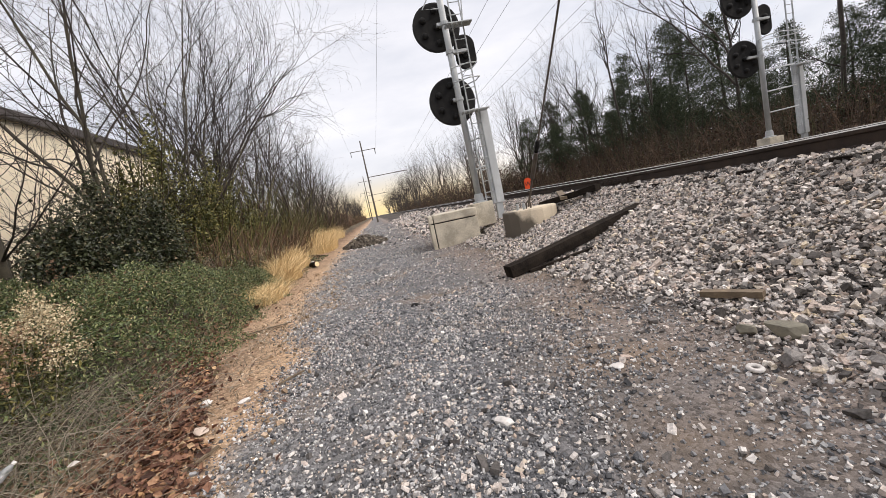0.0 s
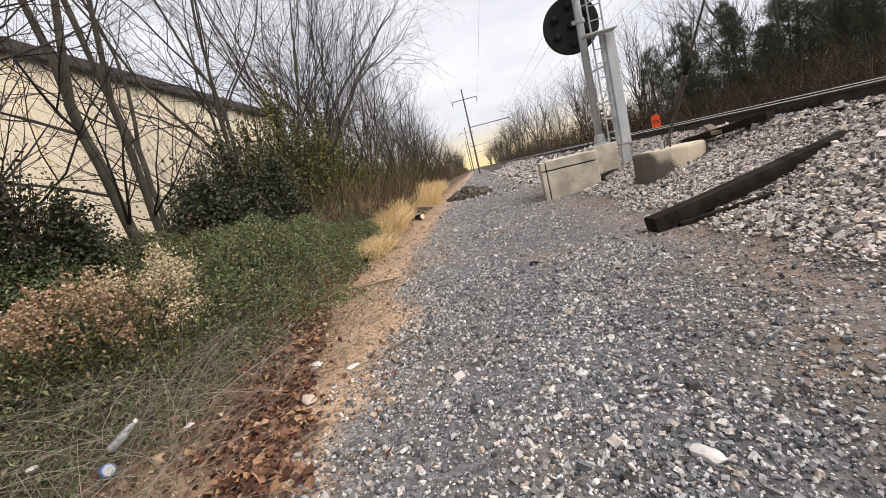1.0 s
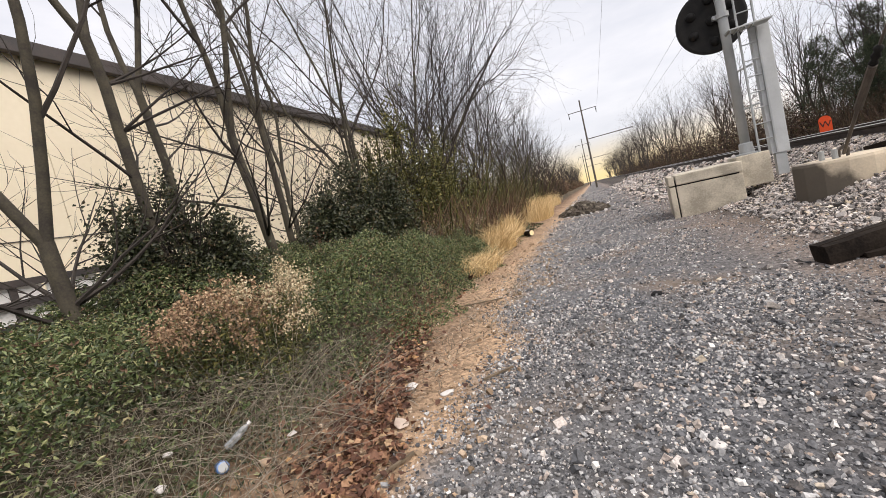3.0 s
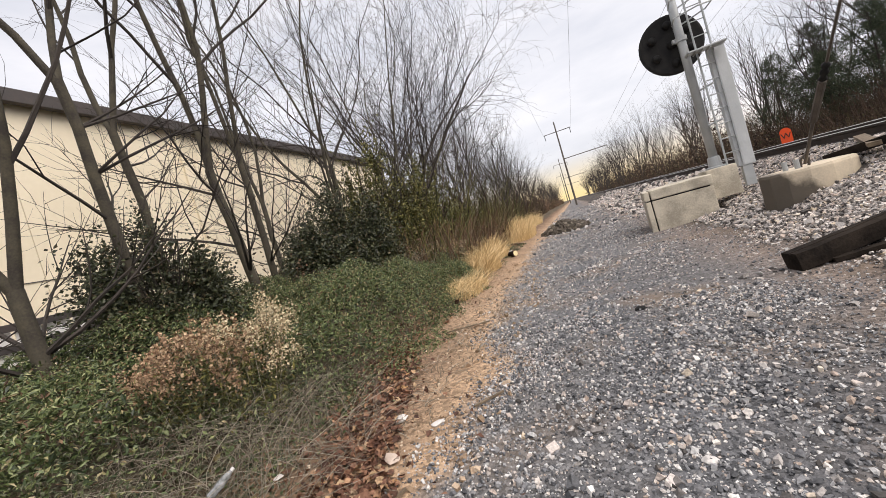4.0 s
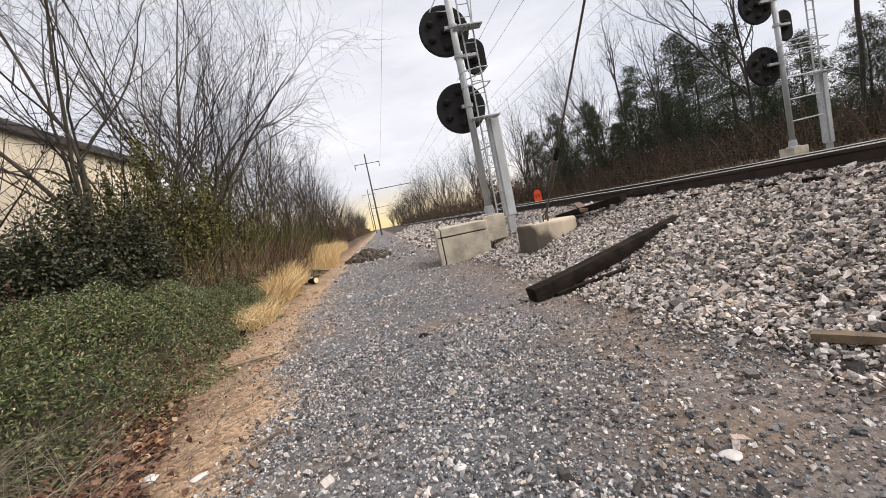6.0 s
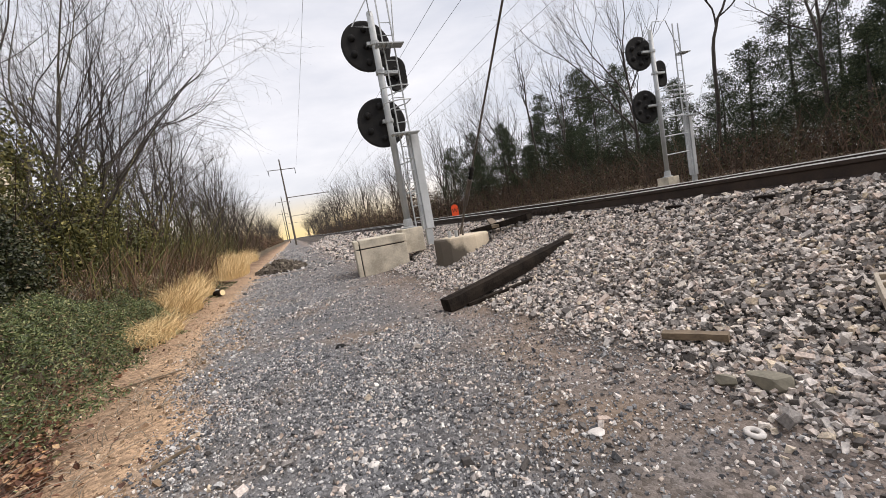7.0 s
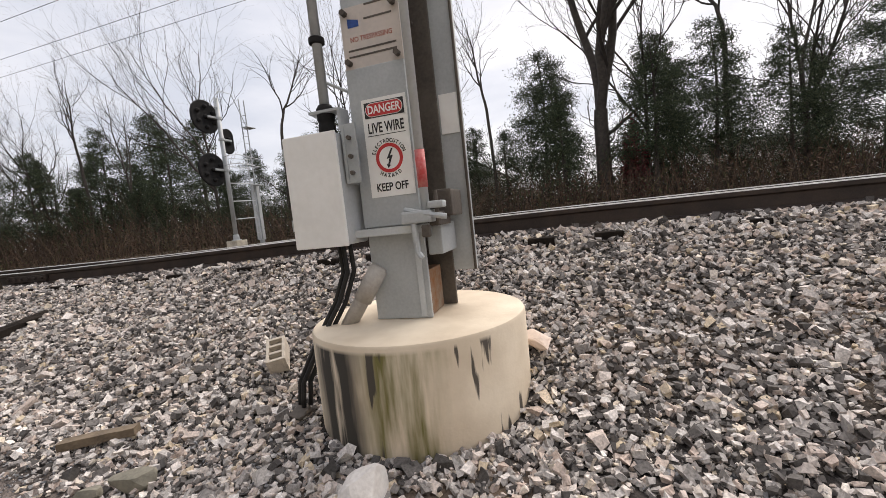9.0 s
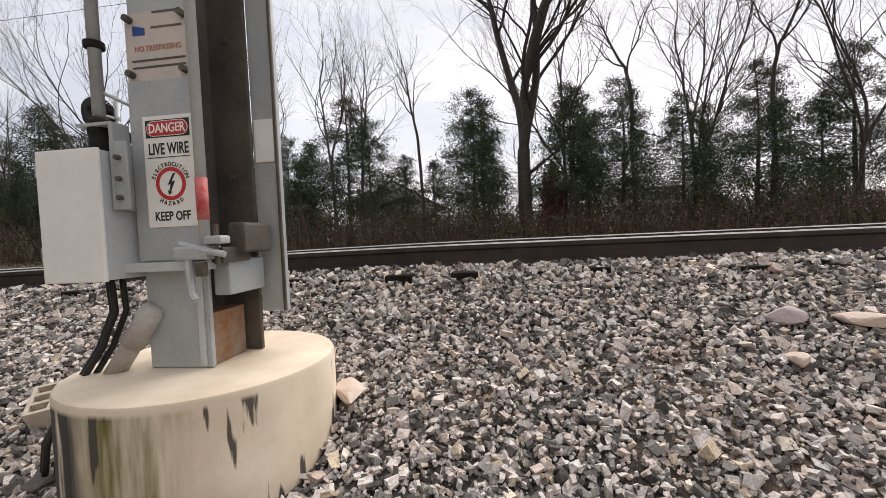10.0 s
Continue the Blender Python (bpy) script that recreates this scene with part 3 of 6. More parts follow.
    for w, h, mat, k in ((0.100, 0.034, M_white, 0.0016), (0.097, 0.031, M_redsign, 0.0030)):
        pts = [(cy + (w - h) * (1 if math.cos(a) > 0 else -1) + h * math.cos(a), 1.6835 - oz + h * math.sin(a)) for a in [2 * math.pi * (i + 0.5) / 28 for i in range(28)]]
        part("oval", flat_x(pts, xx - k), mat, s)
    text_mesh("danger_text", "DANGER", 0.056, s, M_white, cy, 1.6825 - oz, xx - 0.0048, 0.78)
    text_mesh("live_wire_text", "LIVE WIRE", 0.070, s, M_ink, cy, 1.592 - oz, xx - 0.001, 0.62)
    part("underline", flat_x([(1.87 - oy, 1.556 - oz), (2.075 - oy, 1.556 - oz), (2.075 - oy, 1.559 - oz), (1.87 - oy, 1.559 - oz)], xx), M_ink, s)
    cz = 1.44 - oz
    part("red_ring", ring_x(cy, cz, 0.056, 0.073, xx), M_redsign, s)
    bolt = [(-u, v) for u, v in ((0.014, 0.046), (-0.015, -0.004), (0.0, -0.002), (-0.010, -0.032), (-0.017, -0.028), (-0.012, -0.050), (0.006, -0.036), (-0.002, -0.035), (0.020, 0.012), (0.004, 0.010), (0.024, 0.046))]
    part("lightning_bolt", flat_x([(cy + y, cz + z) for y, z in bolt], xx), M_ink, s)
    for word, r, a0, a1, flip in (("ELECTROCUTION", 0.086, 160, 20, 1), ("HAZARD", 0.088, 236, 304, -1)):
        for i, ch in enumerate(word):
            a = radians(a0 + (a1 - a0) * i / (len(word) - 1))
            text_mesh("letter", ch, 0.026, s, M_ink, cy - r * math.cos(a), cz + r * math.sin(a), xx - 0.001, 0.85, math.degrees(a) - 90 if flip > 0 else math.degrees(a) + 90)
    text_mesh("keep_off_text", "KEEP OFF", 0.056, s, M_ink, cy, 1.296 - oz, xx - 0.001, 0.74)
    # upper notice
    t = part("upper_notice", flat_x([(1.842 - oy, 1.90 - oz), (2.158 - oy, 1.90 - oz), (2.158 - oy, 2.20 - oz), (1.842 - oy, 2.20 - oz)], 3.128 - ox, 0.012), material("faded_notice", (0.60, 0.53, 0.48), (0.48, 0.44, 0.41), 4, 40, rough=0.55, bump=0.05), p, "faded pinkish no trespassing notice")
    x2 = 3.1155 - ox
    text_mesh("no_trespassing_text", "NO TRESPASSING", 0.034, t, material("faded_red", (0.45, 0.16, 0.12), None, 9, 60, bump=0), 2.0 - oy, 2.04 - oz, x2, 0.85)
    part("logo_bar", flat_x([(2.06 - oy, 2.10 - oz), (2.12 - oy, 2.10 - oz), (2.12 - oy, 2.145 - oz), (2.06 - oy, 2.13 - oz)], x2), M_blue, t)
    for z, a, b in ((2.19, 1.88, 2.02), (2.125, 1.88, 2.03), (1.985, 1.87, 2.13), (1.955, 1.87, 2.13)):
        part("text_bar", flat_x([(a - oy, z - oz), (b - oy, z - oz), (b - oy, z + 0.009 - oz), (a - oy, z + 0.009 - oz)], x2), M_brown_steel, t)


build_post()


def build_meter_box():
    m = empty("equipment_box", (3.085, 2.335, 1.03))
    tagged(m, "white enamelled equipment box hung on a steel bracket beside the pole", "equipment box")
    ox, oy, oz = m.location
    B = lambda x0, x1, y0, y1, z0, z1, bv=0.004: box_bm(x0 - ox, x1 - ox, y0 - oy, y1 - oy, z0 - oz, z1 - oz, bv)
    part("body", B(2.985, 3.20, 2.19, 2.48, 1.03, 1.585, 0.012), M_grey_light, m)
    part("door", B(2.968, 2.984, 2.185, 2.485, 1.025, 1.59, 0.006), M_white, m, "white door")
    for z in (1.12, 1.48):
        part("hinge", rod_bm([(2.978 - ox, 2.489 - oy, z - oz), (2.978 - ox, 2.489 - oy, z + 0.06 - oz)], 0.007, 8), M_grey, m)
    br = B(3.02, 3.128, 2.162, 2.180, 1.33, 1.62, 0.003)
    box_bm(3.02 - ox, 3.032 - ox, 2.10 - oy, 2.161 - oy, 1.33 - oz, 1.62 - oz, 0.003, br)
    part("bracket", br, M_grey, m)
    for z in (1.38, 1.46, 1.55):
        part("bolt", rod_bm([(3.02 - ox, 2.135 - oy, z - oz), (3.0 - ox, 2.135 - oy, z - oz)], 0.011, 6), M_brown_steel, m)
    part("top_bracket", B(3.04, 3.127, 2.20, 2.36, 1.70, 1.715, 0.003), M_grey, m)
    part("side_bracket", B(3.04, 3.127, 2.181, 2.199, 1.60, 1.714, 0.003), M_grey, m)
    part("conduit", rod_bm([(3.09 - ox, 2.29 - oy, 1.66 - oz), (3.09 - ox, 2.29 - oy, 7.5 - oz)], 0.025, 14), M_grey, m, "vertical grey conduit", True)
    part("coupling", lathe_bm([(0.034, 0.0), (0.044, 0.01), (0.044, 0.06), (0.038, 0.075), (0.046, 0.085), (0.046, 0.14), (0.033, 0.16)], 16, (3.09 - ox, 2.29 - oy, 1.588 - oz)), M_black, m, "black pipe coupling", True)
    part("clamp", lathe_bm([(0.032, 0.0), (0.040, 0.004), (0.040, 0.03), (0.032, 0.034)], 14, (3.09 - ox, 2.29 - oy, 2.05 - oz)), M_black, m)
    part("stay", rod_bm([(3.10 - ox, 2.27 - oy, 1.86 - oz), (3.12 - ox, 2.16 - oy, 1.80 - oz)], 0.008, 6), M_grey, m)
    for k, (dx, dy) in enumerate(((0, 0), (0.035, -0.02), (0.02, 0.035))):
        pts = [(3.08 + dx, 2.28 + dy, 1.03), (3.09 + dx, 2.28 + dy, 0.88), (3.07 + dx, 2.34 + dy, 0.72), (3.03 + dx, 2.46 + dy, 0.52), (3.0 + dx, 2.58 + dy, 0.30), (2.99 + dx, 2.60 + dy, 0.1)]
        fine = []
        for a, b in zip(pts, pts[1:]):
            fine += [tuple(Vector(a).lerp(Vector(b), q / 3) - Vector((ox, oy, oz))) for q in range(3)]
        part("cable", rod_bm(fine, 0.013, 8), M_rubber, m, "black cable hanging to the ballast", True)


build_meter_box()


def build_foot_pipe():
    d = Vector((0.02, -0.19, 0.28))
    a = Vector((3.09, 2.30, 0.60))
    p = empty("conduit_pipe", a)
    tagged(p, "short grey plastic conduit leaning out of the round footing", "pipe")
    part("tube", rod_bm([(0, 0.02, -0.02), d * 1.05], 0.042, 16), M_pipe, p, "", True)
    part("sleeve", rod_bm([d * 0.45, d * 1.0], 0.05, 16), M_pipe, p, "", True)


build_foot_pipe()


# ---- position-light signals ----
def disc_bm(w, h, n=36):
    """A dished backing plate facing +-y, w by h, with lamp hoods."""
    bm = bmesh.new()
    r = w / 2
    ex = (h - w) / 2
    pts = [(r * math.cos(2 * math.pi * (k + 0.5) / n), r * math.sin(2 * math.pi * (k + 0.5) / n)) for k in range(n)]
    pts = [(x, z + (ex if z > 0 else -ex)) for x, z in pts]
    rings = [[bm.verts.new((x * s, y, z * s)) for x, z in pts] for s, y in ((1.0, 0.03), (1.0, -0.03), (0.94, -0.045), (0.4, -0.02))]
    back = [bm.verts.new((x * 0.94, 0.0, z * 0.94)) for x, z in pts]
    for a, b in zip(rings, rings[1:]):
        for k in range(n):
            bm.faces.new((a[k], a[(k + 1) % n], b[(k + 1) % n], b[k]))
    for k in range(n):
        bm.faces.new((rings[0][k], back[k], back[(k + 1) % n], rings[0][(k + 1) % n]))
    bm.faces.new(rings[-1])
    bm.faces.new(back)
    bmesh.ops.recalc_face_normals(bm, faces=bm.faces[:])
    return bm


def build_signal(name, x, y, z0, heads, mast_top, lad, label, turn=0.0, wide=False, bracket_w=0.0):
    """Mast, ladder, relay case and heads given as (dx, z, width, height); lad: ladder's offset."""
    s = empty(name, (x, y, z0))
    tagged(s, label, "railway signal")
    part("footing", box_bm(-0.28, 0.28, -0.28, 0.28, -0.5, 0.12, 0.02), M_conc, s, "small concrete footing")
    part("base_plate", lathe_bm([(0.19, 0.121), (0.19, 0.15), (0.13, 0.16), (0.115, 0.34), (0.105, 0.36)], 18), M_grey, s)
    part("mast", rod_bm([(0, 0, 0.16), (0, 0, mast_top)], 0.085, 16), M_grey, s, "", True)
    for dx, hz, w, h in heads:
        b = part("backing_disc", disc_bm(w, h), M_black, s, "black signal backing disc" if w > 0.7 else "small oblong black backing plate")
        b.location = (dx, 0.22, hz)
        spots = [(0.0, 0.0), (0.30, 0.17), (-0.30, 0.17), (0.0, 0.36), (0.0, -0.36), (0.30, -0.17), (-0.30, -0.17)] if w > 0.7 else [(0.0, 0.18), (0.0, -0.18)]
        for k, (lx, lz) in enumerate(spots):
            lamp = lathe_bm([(0.085, -0.02), (0.085, 0.05), (0.06, 0.10), (0.02, 0.12)], 14)
            bmesh.ops.rotate(lamp, verts=lamp.verts[:], cent=(0, 0, 0), matrix=Matrix.Rotation(radians(90), 3, "X"))
            o = part("lamp_housing", lamp, M_black, b, "", True)
            o.location = (lx * w / 1.1, -0.03, lz * w / 1.1)
        part("head_bracket", box_bm(min(0, dx) - 0.02, max(0, dx) + 0.02, 0.0, 0.17, hz - 0.05, hz + 0.03, 0.006), M_grey, s)
        part("head_clamp", lathe_bm([(0.09, -0.05), (0.115, -0.045), (0.115, 0.045), (0.09, 0.05)], 14, (0, 0, hz - 0.02)), M_grey, s)
    lx, ly = lad
    for q in (-0.14, 0.14):
        part("ladder_stile", box_bm(lx + q - 0.014, lx + q + 0.014, ly - 0.022, ly + 0.022, 0.05, mast_top + 0.3, 0.003), M_grey, s)
    for k in range(int((mast_top - 0.3) / 0.305)):
        part("rung", rod_bm([(lx - 0.14, ly, 0.35 + k * 0.305), (lx + 0.14, ly, 0.35 + k * 0.305)], 0.011, 6), M_grey, s)
    for z in (1.0, 1.75, 2.5):
        part("ladder_stay", rod_bm([(0, 0, z), (lx, ly, z + 0.05)], 0.022, 8), M_grey_light, s)
    part("relay_case", box_bm(lx + 0.06, lx + 0.36, ly + 0.03, ly + 0.19, 0.02, 2.55, 0.012), M_grey_light, s, "tall pale grey cable case")
    part("case_foot", box_bm(lx + 0.12, lx + 0.30, ly + 0.05, ly + 0.17, -0.4, 0.018, 0.004), M_grey, s)
    # work platforms and safety hoops
    for z, w in ((2.45, 0.62), (mast_top - 0.95, 0.55)):
        px = -0.10 if lx < 1 else lx - 0.22
        bm = box_bm(px, lx + 0.30, ly - 0.33, ly - 0.03, z, z + 0.03, 0.006)
        for k in range(4):
            box_bm(px + 0.02 + k * 0.12, px + 0.04 + k * 0.12, ly - 0.32, ly - 0.04, z - 0.03, z, 0.002, bm)
        part("platform", bm, M_grey, s, "grey steel step platform")
    zz = (heads[0][1] + heads[-1][1]) / 2
    for z in (3.55, 3.2):
        pts = [(-0.1, -0.05, z), (-0.16, -0.45, z + 0.02), (0.25, -0.55, z + 0.06), (lx + 0.22, ly - 0.3, z + 0.06), (lx + 0.2, ly, z + 0.05), (0.1, 0.05, z)]
        part("guard_hoop", rod_bm(pts, 0.016, 6), M_grey, s)
    tp = [(-0.08, -0.05, mast_top - 0.35), (-0.55, -0.2, mast_top - 0.4), (-0.08, -0.25, mast_top + 0.25), (0.55, -0.25, mast_top + 0.28), (lx + 0.14, ly, mast_top - 0.9)]
    part("top_rail", rod_bm(tp, 0.016, 6), M_grey, s)
    part("top_rail_brace", rod_bm([(0.0, 0, mast_top - 0.2), (-0.08, -0.25, mast_top + 0.25)], 0.014, 6), M_grey, s)
    part("mast_cap", lathe_bm([(0.085, 0), (0.07, 0.04), (0.02, 0.06)], 14, (0, 0, mast_top)), M_grey, s)
    s.rotation_euler.z = radians(turn)
    return s


Z1 = 0.80
build_signal("signal_mast", 3.25, 12.1, Z1, [(-0.18, 4.85, 1.26, 1.26), (0.47, 4.13, 0.56, 0.90), (-0.14, 2.92, 1.26, 1.26)], 5.55, (0.28, -0.22), "grey steel signal mast with black discs, ladder and cable case")
build_signal("far_signal_mast", 15.0, 14.25, 0.85, [(-0.45, 5.15, 1.26, 1.32), (0.50, 4.3, 0.55, 1.05), (-0.45, 3.05, 1.26, 1.32)], 5.9, (1.4, 0.1), "grey signal mast with black discs standing across the track", turn=-4)


def build_chamber():
    c = empty("concrete_chamber", (2.4, 12.1, 0.05))
    tagged(c, "pale concrete cable chamber with a cracked slab lid", "concrete box")
    part("body", box_bm(-0.515, 0.60, -0.64, 0.75, -0.4, 0.575, 0.018), M_conc, c)
    part("side_slab", box_bm(-0.64, -0.54, -0.64, 0.75, -0.4, 0.575, 0.012), M_conc, c)
    part("lid", box_bm(-0.515, 0.61, -0.65, 0.77, 0.60, 0.80, 0.022), M_conc, c, "stained slab lid")
    part("lid_end", box_bm(-0.645, -0.54, -0.65, 0.77, 0.60, 0.79, 0.018), M_conc, c)
    # black filler inside the chamber, put in for the shade seen through the joints
    part("core", box_bm(-0.60, 0.55, -0.60, 0.71, -0.3, 0.70, 0), M_black, c, "black filler block that darkens the joints like shade")
    c.rotation_euler.z = radians(-6)


build_chamber()


def anchor_material():
    """Pale concrete, nearly black towards low x and low z, with a ragged edge."""
    m = material("dark_ended_concrete", (0.68, 0.58, 0.44), (0.50, 0.43, 0.33), 3, 40, bump=0.3)
    n, l = m.node_tree.nodes, m.node_tree.links
    b = n["Principled BSDF"]
    was = b.inputs["Base Color"].links[0].from_socket
    co, sp, nz = n.new("ShaderNodeTexCoord"), n.new("ShaderNodeSeparateXYZ"), n.new("ShaderNodeTexNoise")
    nz.inputs["Scale"].default_value, nz.inputs["Detail"].default_value = 5, 8
    l.new(co.outputs["Object"], sp.inputs["Vector"])
    l.new(co.outputs["Object"], nz.inputs["Vector"])
    a = n.new("ShaderNodeMath")
    a.operation = "MULTIPLY_ADD"
    l.new(nz.outputs["Fac"], a.inputs[0])
    a.inputs[1].default_value = 0.55
    l.new(sp.outputs["X"], a.inputs[2])
    a2 = n.new("ShaderNodeMath")
    a2.operation = "MULTIPLY_ADD"
    l.new(sp.outputs["Z"], a2.inputs[0])
    a2.inputs[1].default_value = 0.9
    l.new(a.outputs[0], a2.inputs[2])
    r = n.new("ShaderNodeMapRange")
    r.inputs["From Min"].default_value, r.inputs["From Max"].default_value = 0.32, 0.10
    r.inputs["To Max"].default_value = 0.9
    l.new(a2.outputs[0], r.inputs["Value"])
    mx = n.new("ShaderNodeMix")
    mx.data_type = "RGBA"
    l.new(r.outputs["Result"], mx.inputs["Factor"])
    l.new(was, mx.inputs["A"])
    mx.inputs["B"].default_value = (0.075, 0.062, 0.05, 1)
    l.new(mx.outputs["Result"], b.inputs["Base Color"])
    return m


def build_anchor():
    a = empty("anchor_block", (3.62, 9.6, 0.3))
    tagged(a, "low concrete anchor block, nearly black low down on one side", "concrete block")
    bm = lathe_bm([(0.60, -0.6), (0.60, 0.30), (0.585, 0.335)], 14, wobble=0.04)
    for v in bm.verts:
        v.co.y *= 0.72
        v.co.z += 0.02 * noise.noise(v.co * 3)
    o = part("block", bm, anchor_material(), a)
    for bx, by in ((-0.22, 0.05), (-0.14, -0.12)):
        part("bolt", rod_bm([(bx, by, 0.31), (bx, by, 0.47)], 0.035, 10), M_grey, a)
    part("anchor_eye", rod_bm([(-0.06, -0.02, 0.30), (-0.05, -0.03, 0.44), (0.0, -0.06, 0.50), (0.05, -0.04, 0.44), (0.04, -0.02, 0.30)], 0.02, 8), M_brown_steel, a)


build_anchor()


def build_guy():
    a, b = Vector((3.61, 9.55, 0.72)), Vector((3.27, 2.05, 8.1))
    g = empty("guy_wire", a)
    tagged(g, "dark steel guy wire running from the anchor to the pole", "guy wire")
    d = b - a
    part("anchor_rod", rod_bm([Vector((0, 0, -0.04)), d * 0.07], 0.022, 8), M_brown_steel, g)
    part("turnbuckle", rod_bm([d * 0.07, d * 0.085, d * 0.115, d * 0.13], 0.045, 10), M_brown_steel, g)
    part("wire", rod_bm([d * 0.13, d], 0.016, 8), M_brown_steel, g)
    ins = lathe_bm([(0.02, 0), (0.05, 0.03), (0.03, 0.08), (0.05, 0.13), (0.03, 0.18), (0.05, 0.23), (0.02, 0.27)], 12)
    o = part("insulator", ins, M_black, g, "dark ribbed insulator", True)
    o.matrix_basis = Matrix.Translation(d * 0.13) @ d.to_track_quat("Z", "Y").to_matrix().to_4x4()


build_guy()


def build_w_board():
    w = empty("whistle_board", (7.2, 18.4, gz(7.2, 18.4)))
    tagged(w, "small bright orange trackside board with a black letter W", "sign")
    pts = [(0.15 * math.cos(a), 0.36 + 0.15 * math.sin(a)) for a in [math.pi * k / 12 for k in range(13)]]
    pts = [(0.15, 0.0)] + pts + [(-0.15, 0.0)]
    bm = bmesh.new()
    f = bm.faces.new([bm.verts.new((x, 0, z)) for x, z in pts])
    e = bmesh.ops.extrude_face_region(bm, geom=[f])
    bmesh.ops.translate(bm, verts=[v for v in e["geom"] if isinstance(v, bmesh.types.BMVert)], vec=(0, 0.02, 0))
    bmesh.ops.recalc_face_normals(bm, faces=bm.faces[:])
    o = part("board", bm, M_orange, w)
    o.location.z = 0.20
    part("stake", box_bm(-0.02, 0.02, 0.025, 0.05, -0.3, 0.5, 0.003), M_brown_steel, w)
    cu = bpy.data.curves.new("letter_w", "FONT")
    cu.body, cu.size, cu.align_x, cu.align_y, cu.extrude = "W", 0.26, "CENTER", "CENTER", 0.002
    tmp = new("letter_source", cu)
    me = bpy.data.meshes.new_from_object(tmp.evaluated_get(bpy.context.evaluated_depsgraph_get()))
    bpy.data.objects.remove(tmp)
    me.materials.clear()
    me.materials.append(M_ink)
    l = new("letter_w", me)
    l.parent = w
    l.matrix_basis = pose(0, -0.005, 0.44, 90, 0, 0)
    w.rotation_euler.z = radians(-22)


build_w_board()


# ---- line of catenary poles far along the track, and the wires ----
def build_far_pole(x, y, h, z=0.2):
    p = empty("line_pole", (x, y, z))
    tagged(p, "tall slim steel line pole with cross arms beside the track", "utility pole", group="line poles")
    part("shaft", rod_bm([(0, 0, -0.5), (0, 0, h)], 0.17, 8, taper=0.6), M_brown_steel, p)
    part("cross_arm", box_bm(-2.1, 2.3, -0.05, 0.05, h - 1.75, h - 1.65, 0.005), M_brown_steel, p)
    for ax in (-2.0, 2.2):
        part("insulator", rod_bm([(ax, 0, h - 1.7), (ax, 0, h - 2.6)], 0.05, 6), M_black, p)
    part("track_beam", box_bm(0, 7.0, -0.06, 0.06, h - 6.5, h - 6.38, 0.005), M_brown_steel, p)
    return p


far_pole = build_far_pole(0.75, 75.0, 14.3)
for k in (1, 2):
    copy_thing(far_pole, pose(0.75 - 1.3 * k, 75 + 62 * k, 0.2))


def wire(x0, z0, x1, z1, sag, label="thin overhead wire strung above the line", r=0.008):
    pts = [(x0 + (x1 - x0) * q, -30 + 105 * q, z0 + (z1 - z0) * q - 4 * sag * q * (1 - q)) for q in [k / 16 for k in range(17)]]
    tagged(part("overhead_wire", rod_bm(pts, r, 5), M_black), label, "wire", group="overhead wires")


wire(-1.6, 12.6, -1.25, 11.9, 0.5)
wire(2.9, 12.6, 2.95, 11.9, 0.5)
wire(7.0, 9.6, 6.9, 9.3, 0.5)
wire(8.0, 9.4, 7.6, 9.0, 0.5)
wire(11.8, 10.5, 11.4, 10.1, 0.6)
wire(13.4, 10.3, 12.9, 10.0, 0.6)
wire(14.5, 10.4, 14.1, 10.0, 0.6)


# ---- loose things on the bank ----
def build_loose_tie():
    a, b = Vector((1.93, 6.34, 0.075)), Vector((4.28, 6.84, 0.45))
    d = b - a
    n = 14
    bm = bmesh.new()
    rings = []
    for i in range(n + 1):
        rings.append([bm.verts.new((x + 0.012 * noise.noise((i * 0.5, x * 9, z * 9)), -d.length / 2 + d.length * i / n, z + 0.014 * noise.noise((i * 0.6 + 9, x * 9, z * 9)))) for x, z in ((-0.088, -0.082), (0.088, -0.082), (0.094, 0.0), (0.084, 0.074), (0.03, 0.082), (0.02, 0.060), (0.005, 0.080), (-0.084, 0.074), (-0.094, 0.0))])
    k = len(rings[0])
    for p, q in zip(rings, rings[1:]):
        for j in range(k):
            bm.faces.new((p[j], p[(j + 1) % k], q[(j + 1) % k], q[j]))
    bm.faces.new(rings[0])
    bm.faces.new(rings[-1][::-1])
    bmesh.ops.recalc_face_normals(bm, faces=bm.faces[:])
    o = part("loose_tie", bm, M_tie)
    o.matrix_basis = Matrix.Translation((a + b) / 2 + Vector((0, 0, 0.0))) @ d.to_track_quat("Y", "Z").to_matrix().to_4x4()
    tagged(o, "weathered black railway tie lying down the ballast slope", "railway tie")


build_loose_tie()


def rock(name, at, size, mat, label, seed, flat=1.0, category="rock", turn=0):
    bm = bmesh.new()
    bmesh.ops.create_icosphere(bm, subdivisions=3, radius=1)
    r = random.Random(seed)
    cuts = [(Vector((r.gauss(0, 1), r.gauss(0, 1), r.gauss(0, 1))).normalized(), r.uniform(0.45, 0.8)) for _ in range(12)]
    for v in bm.verts:
        for n_, c in cuts:
            h = v.co.dot(n_)
            if h > c:
                v.co -= n_ * (h - c) * 0.92
        v.co *= 1 + 0.05 * noise.noise(v.co * 3 + Vector((seed, 0, 0)))
        v.co = Vector((v.co.x * size[0], v.co.y * size[1], v.co.z * size[2]))
    o = part(name, bm, mat)
    o.matrix_basis = pose(*at, 0, 0, turn)
    return tagged(o, label, category)


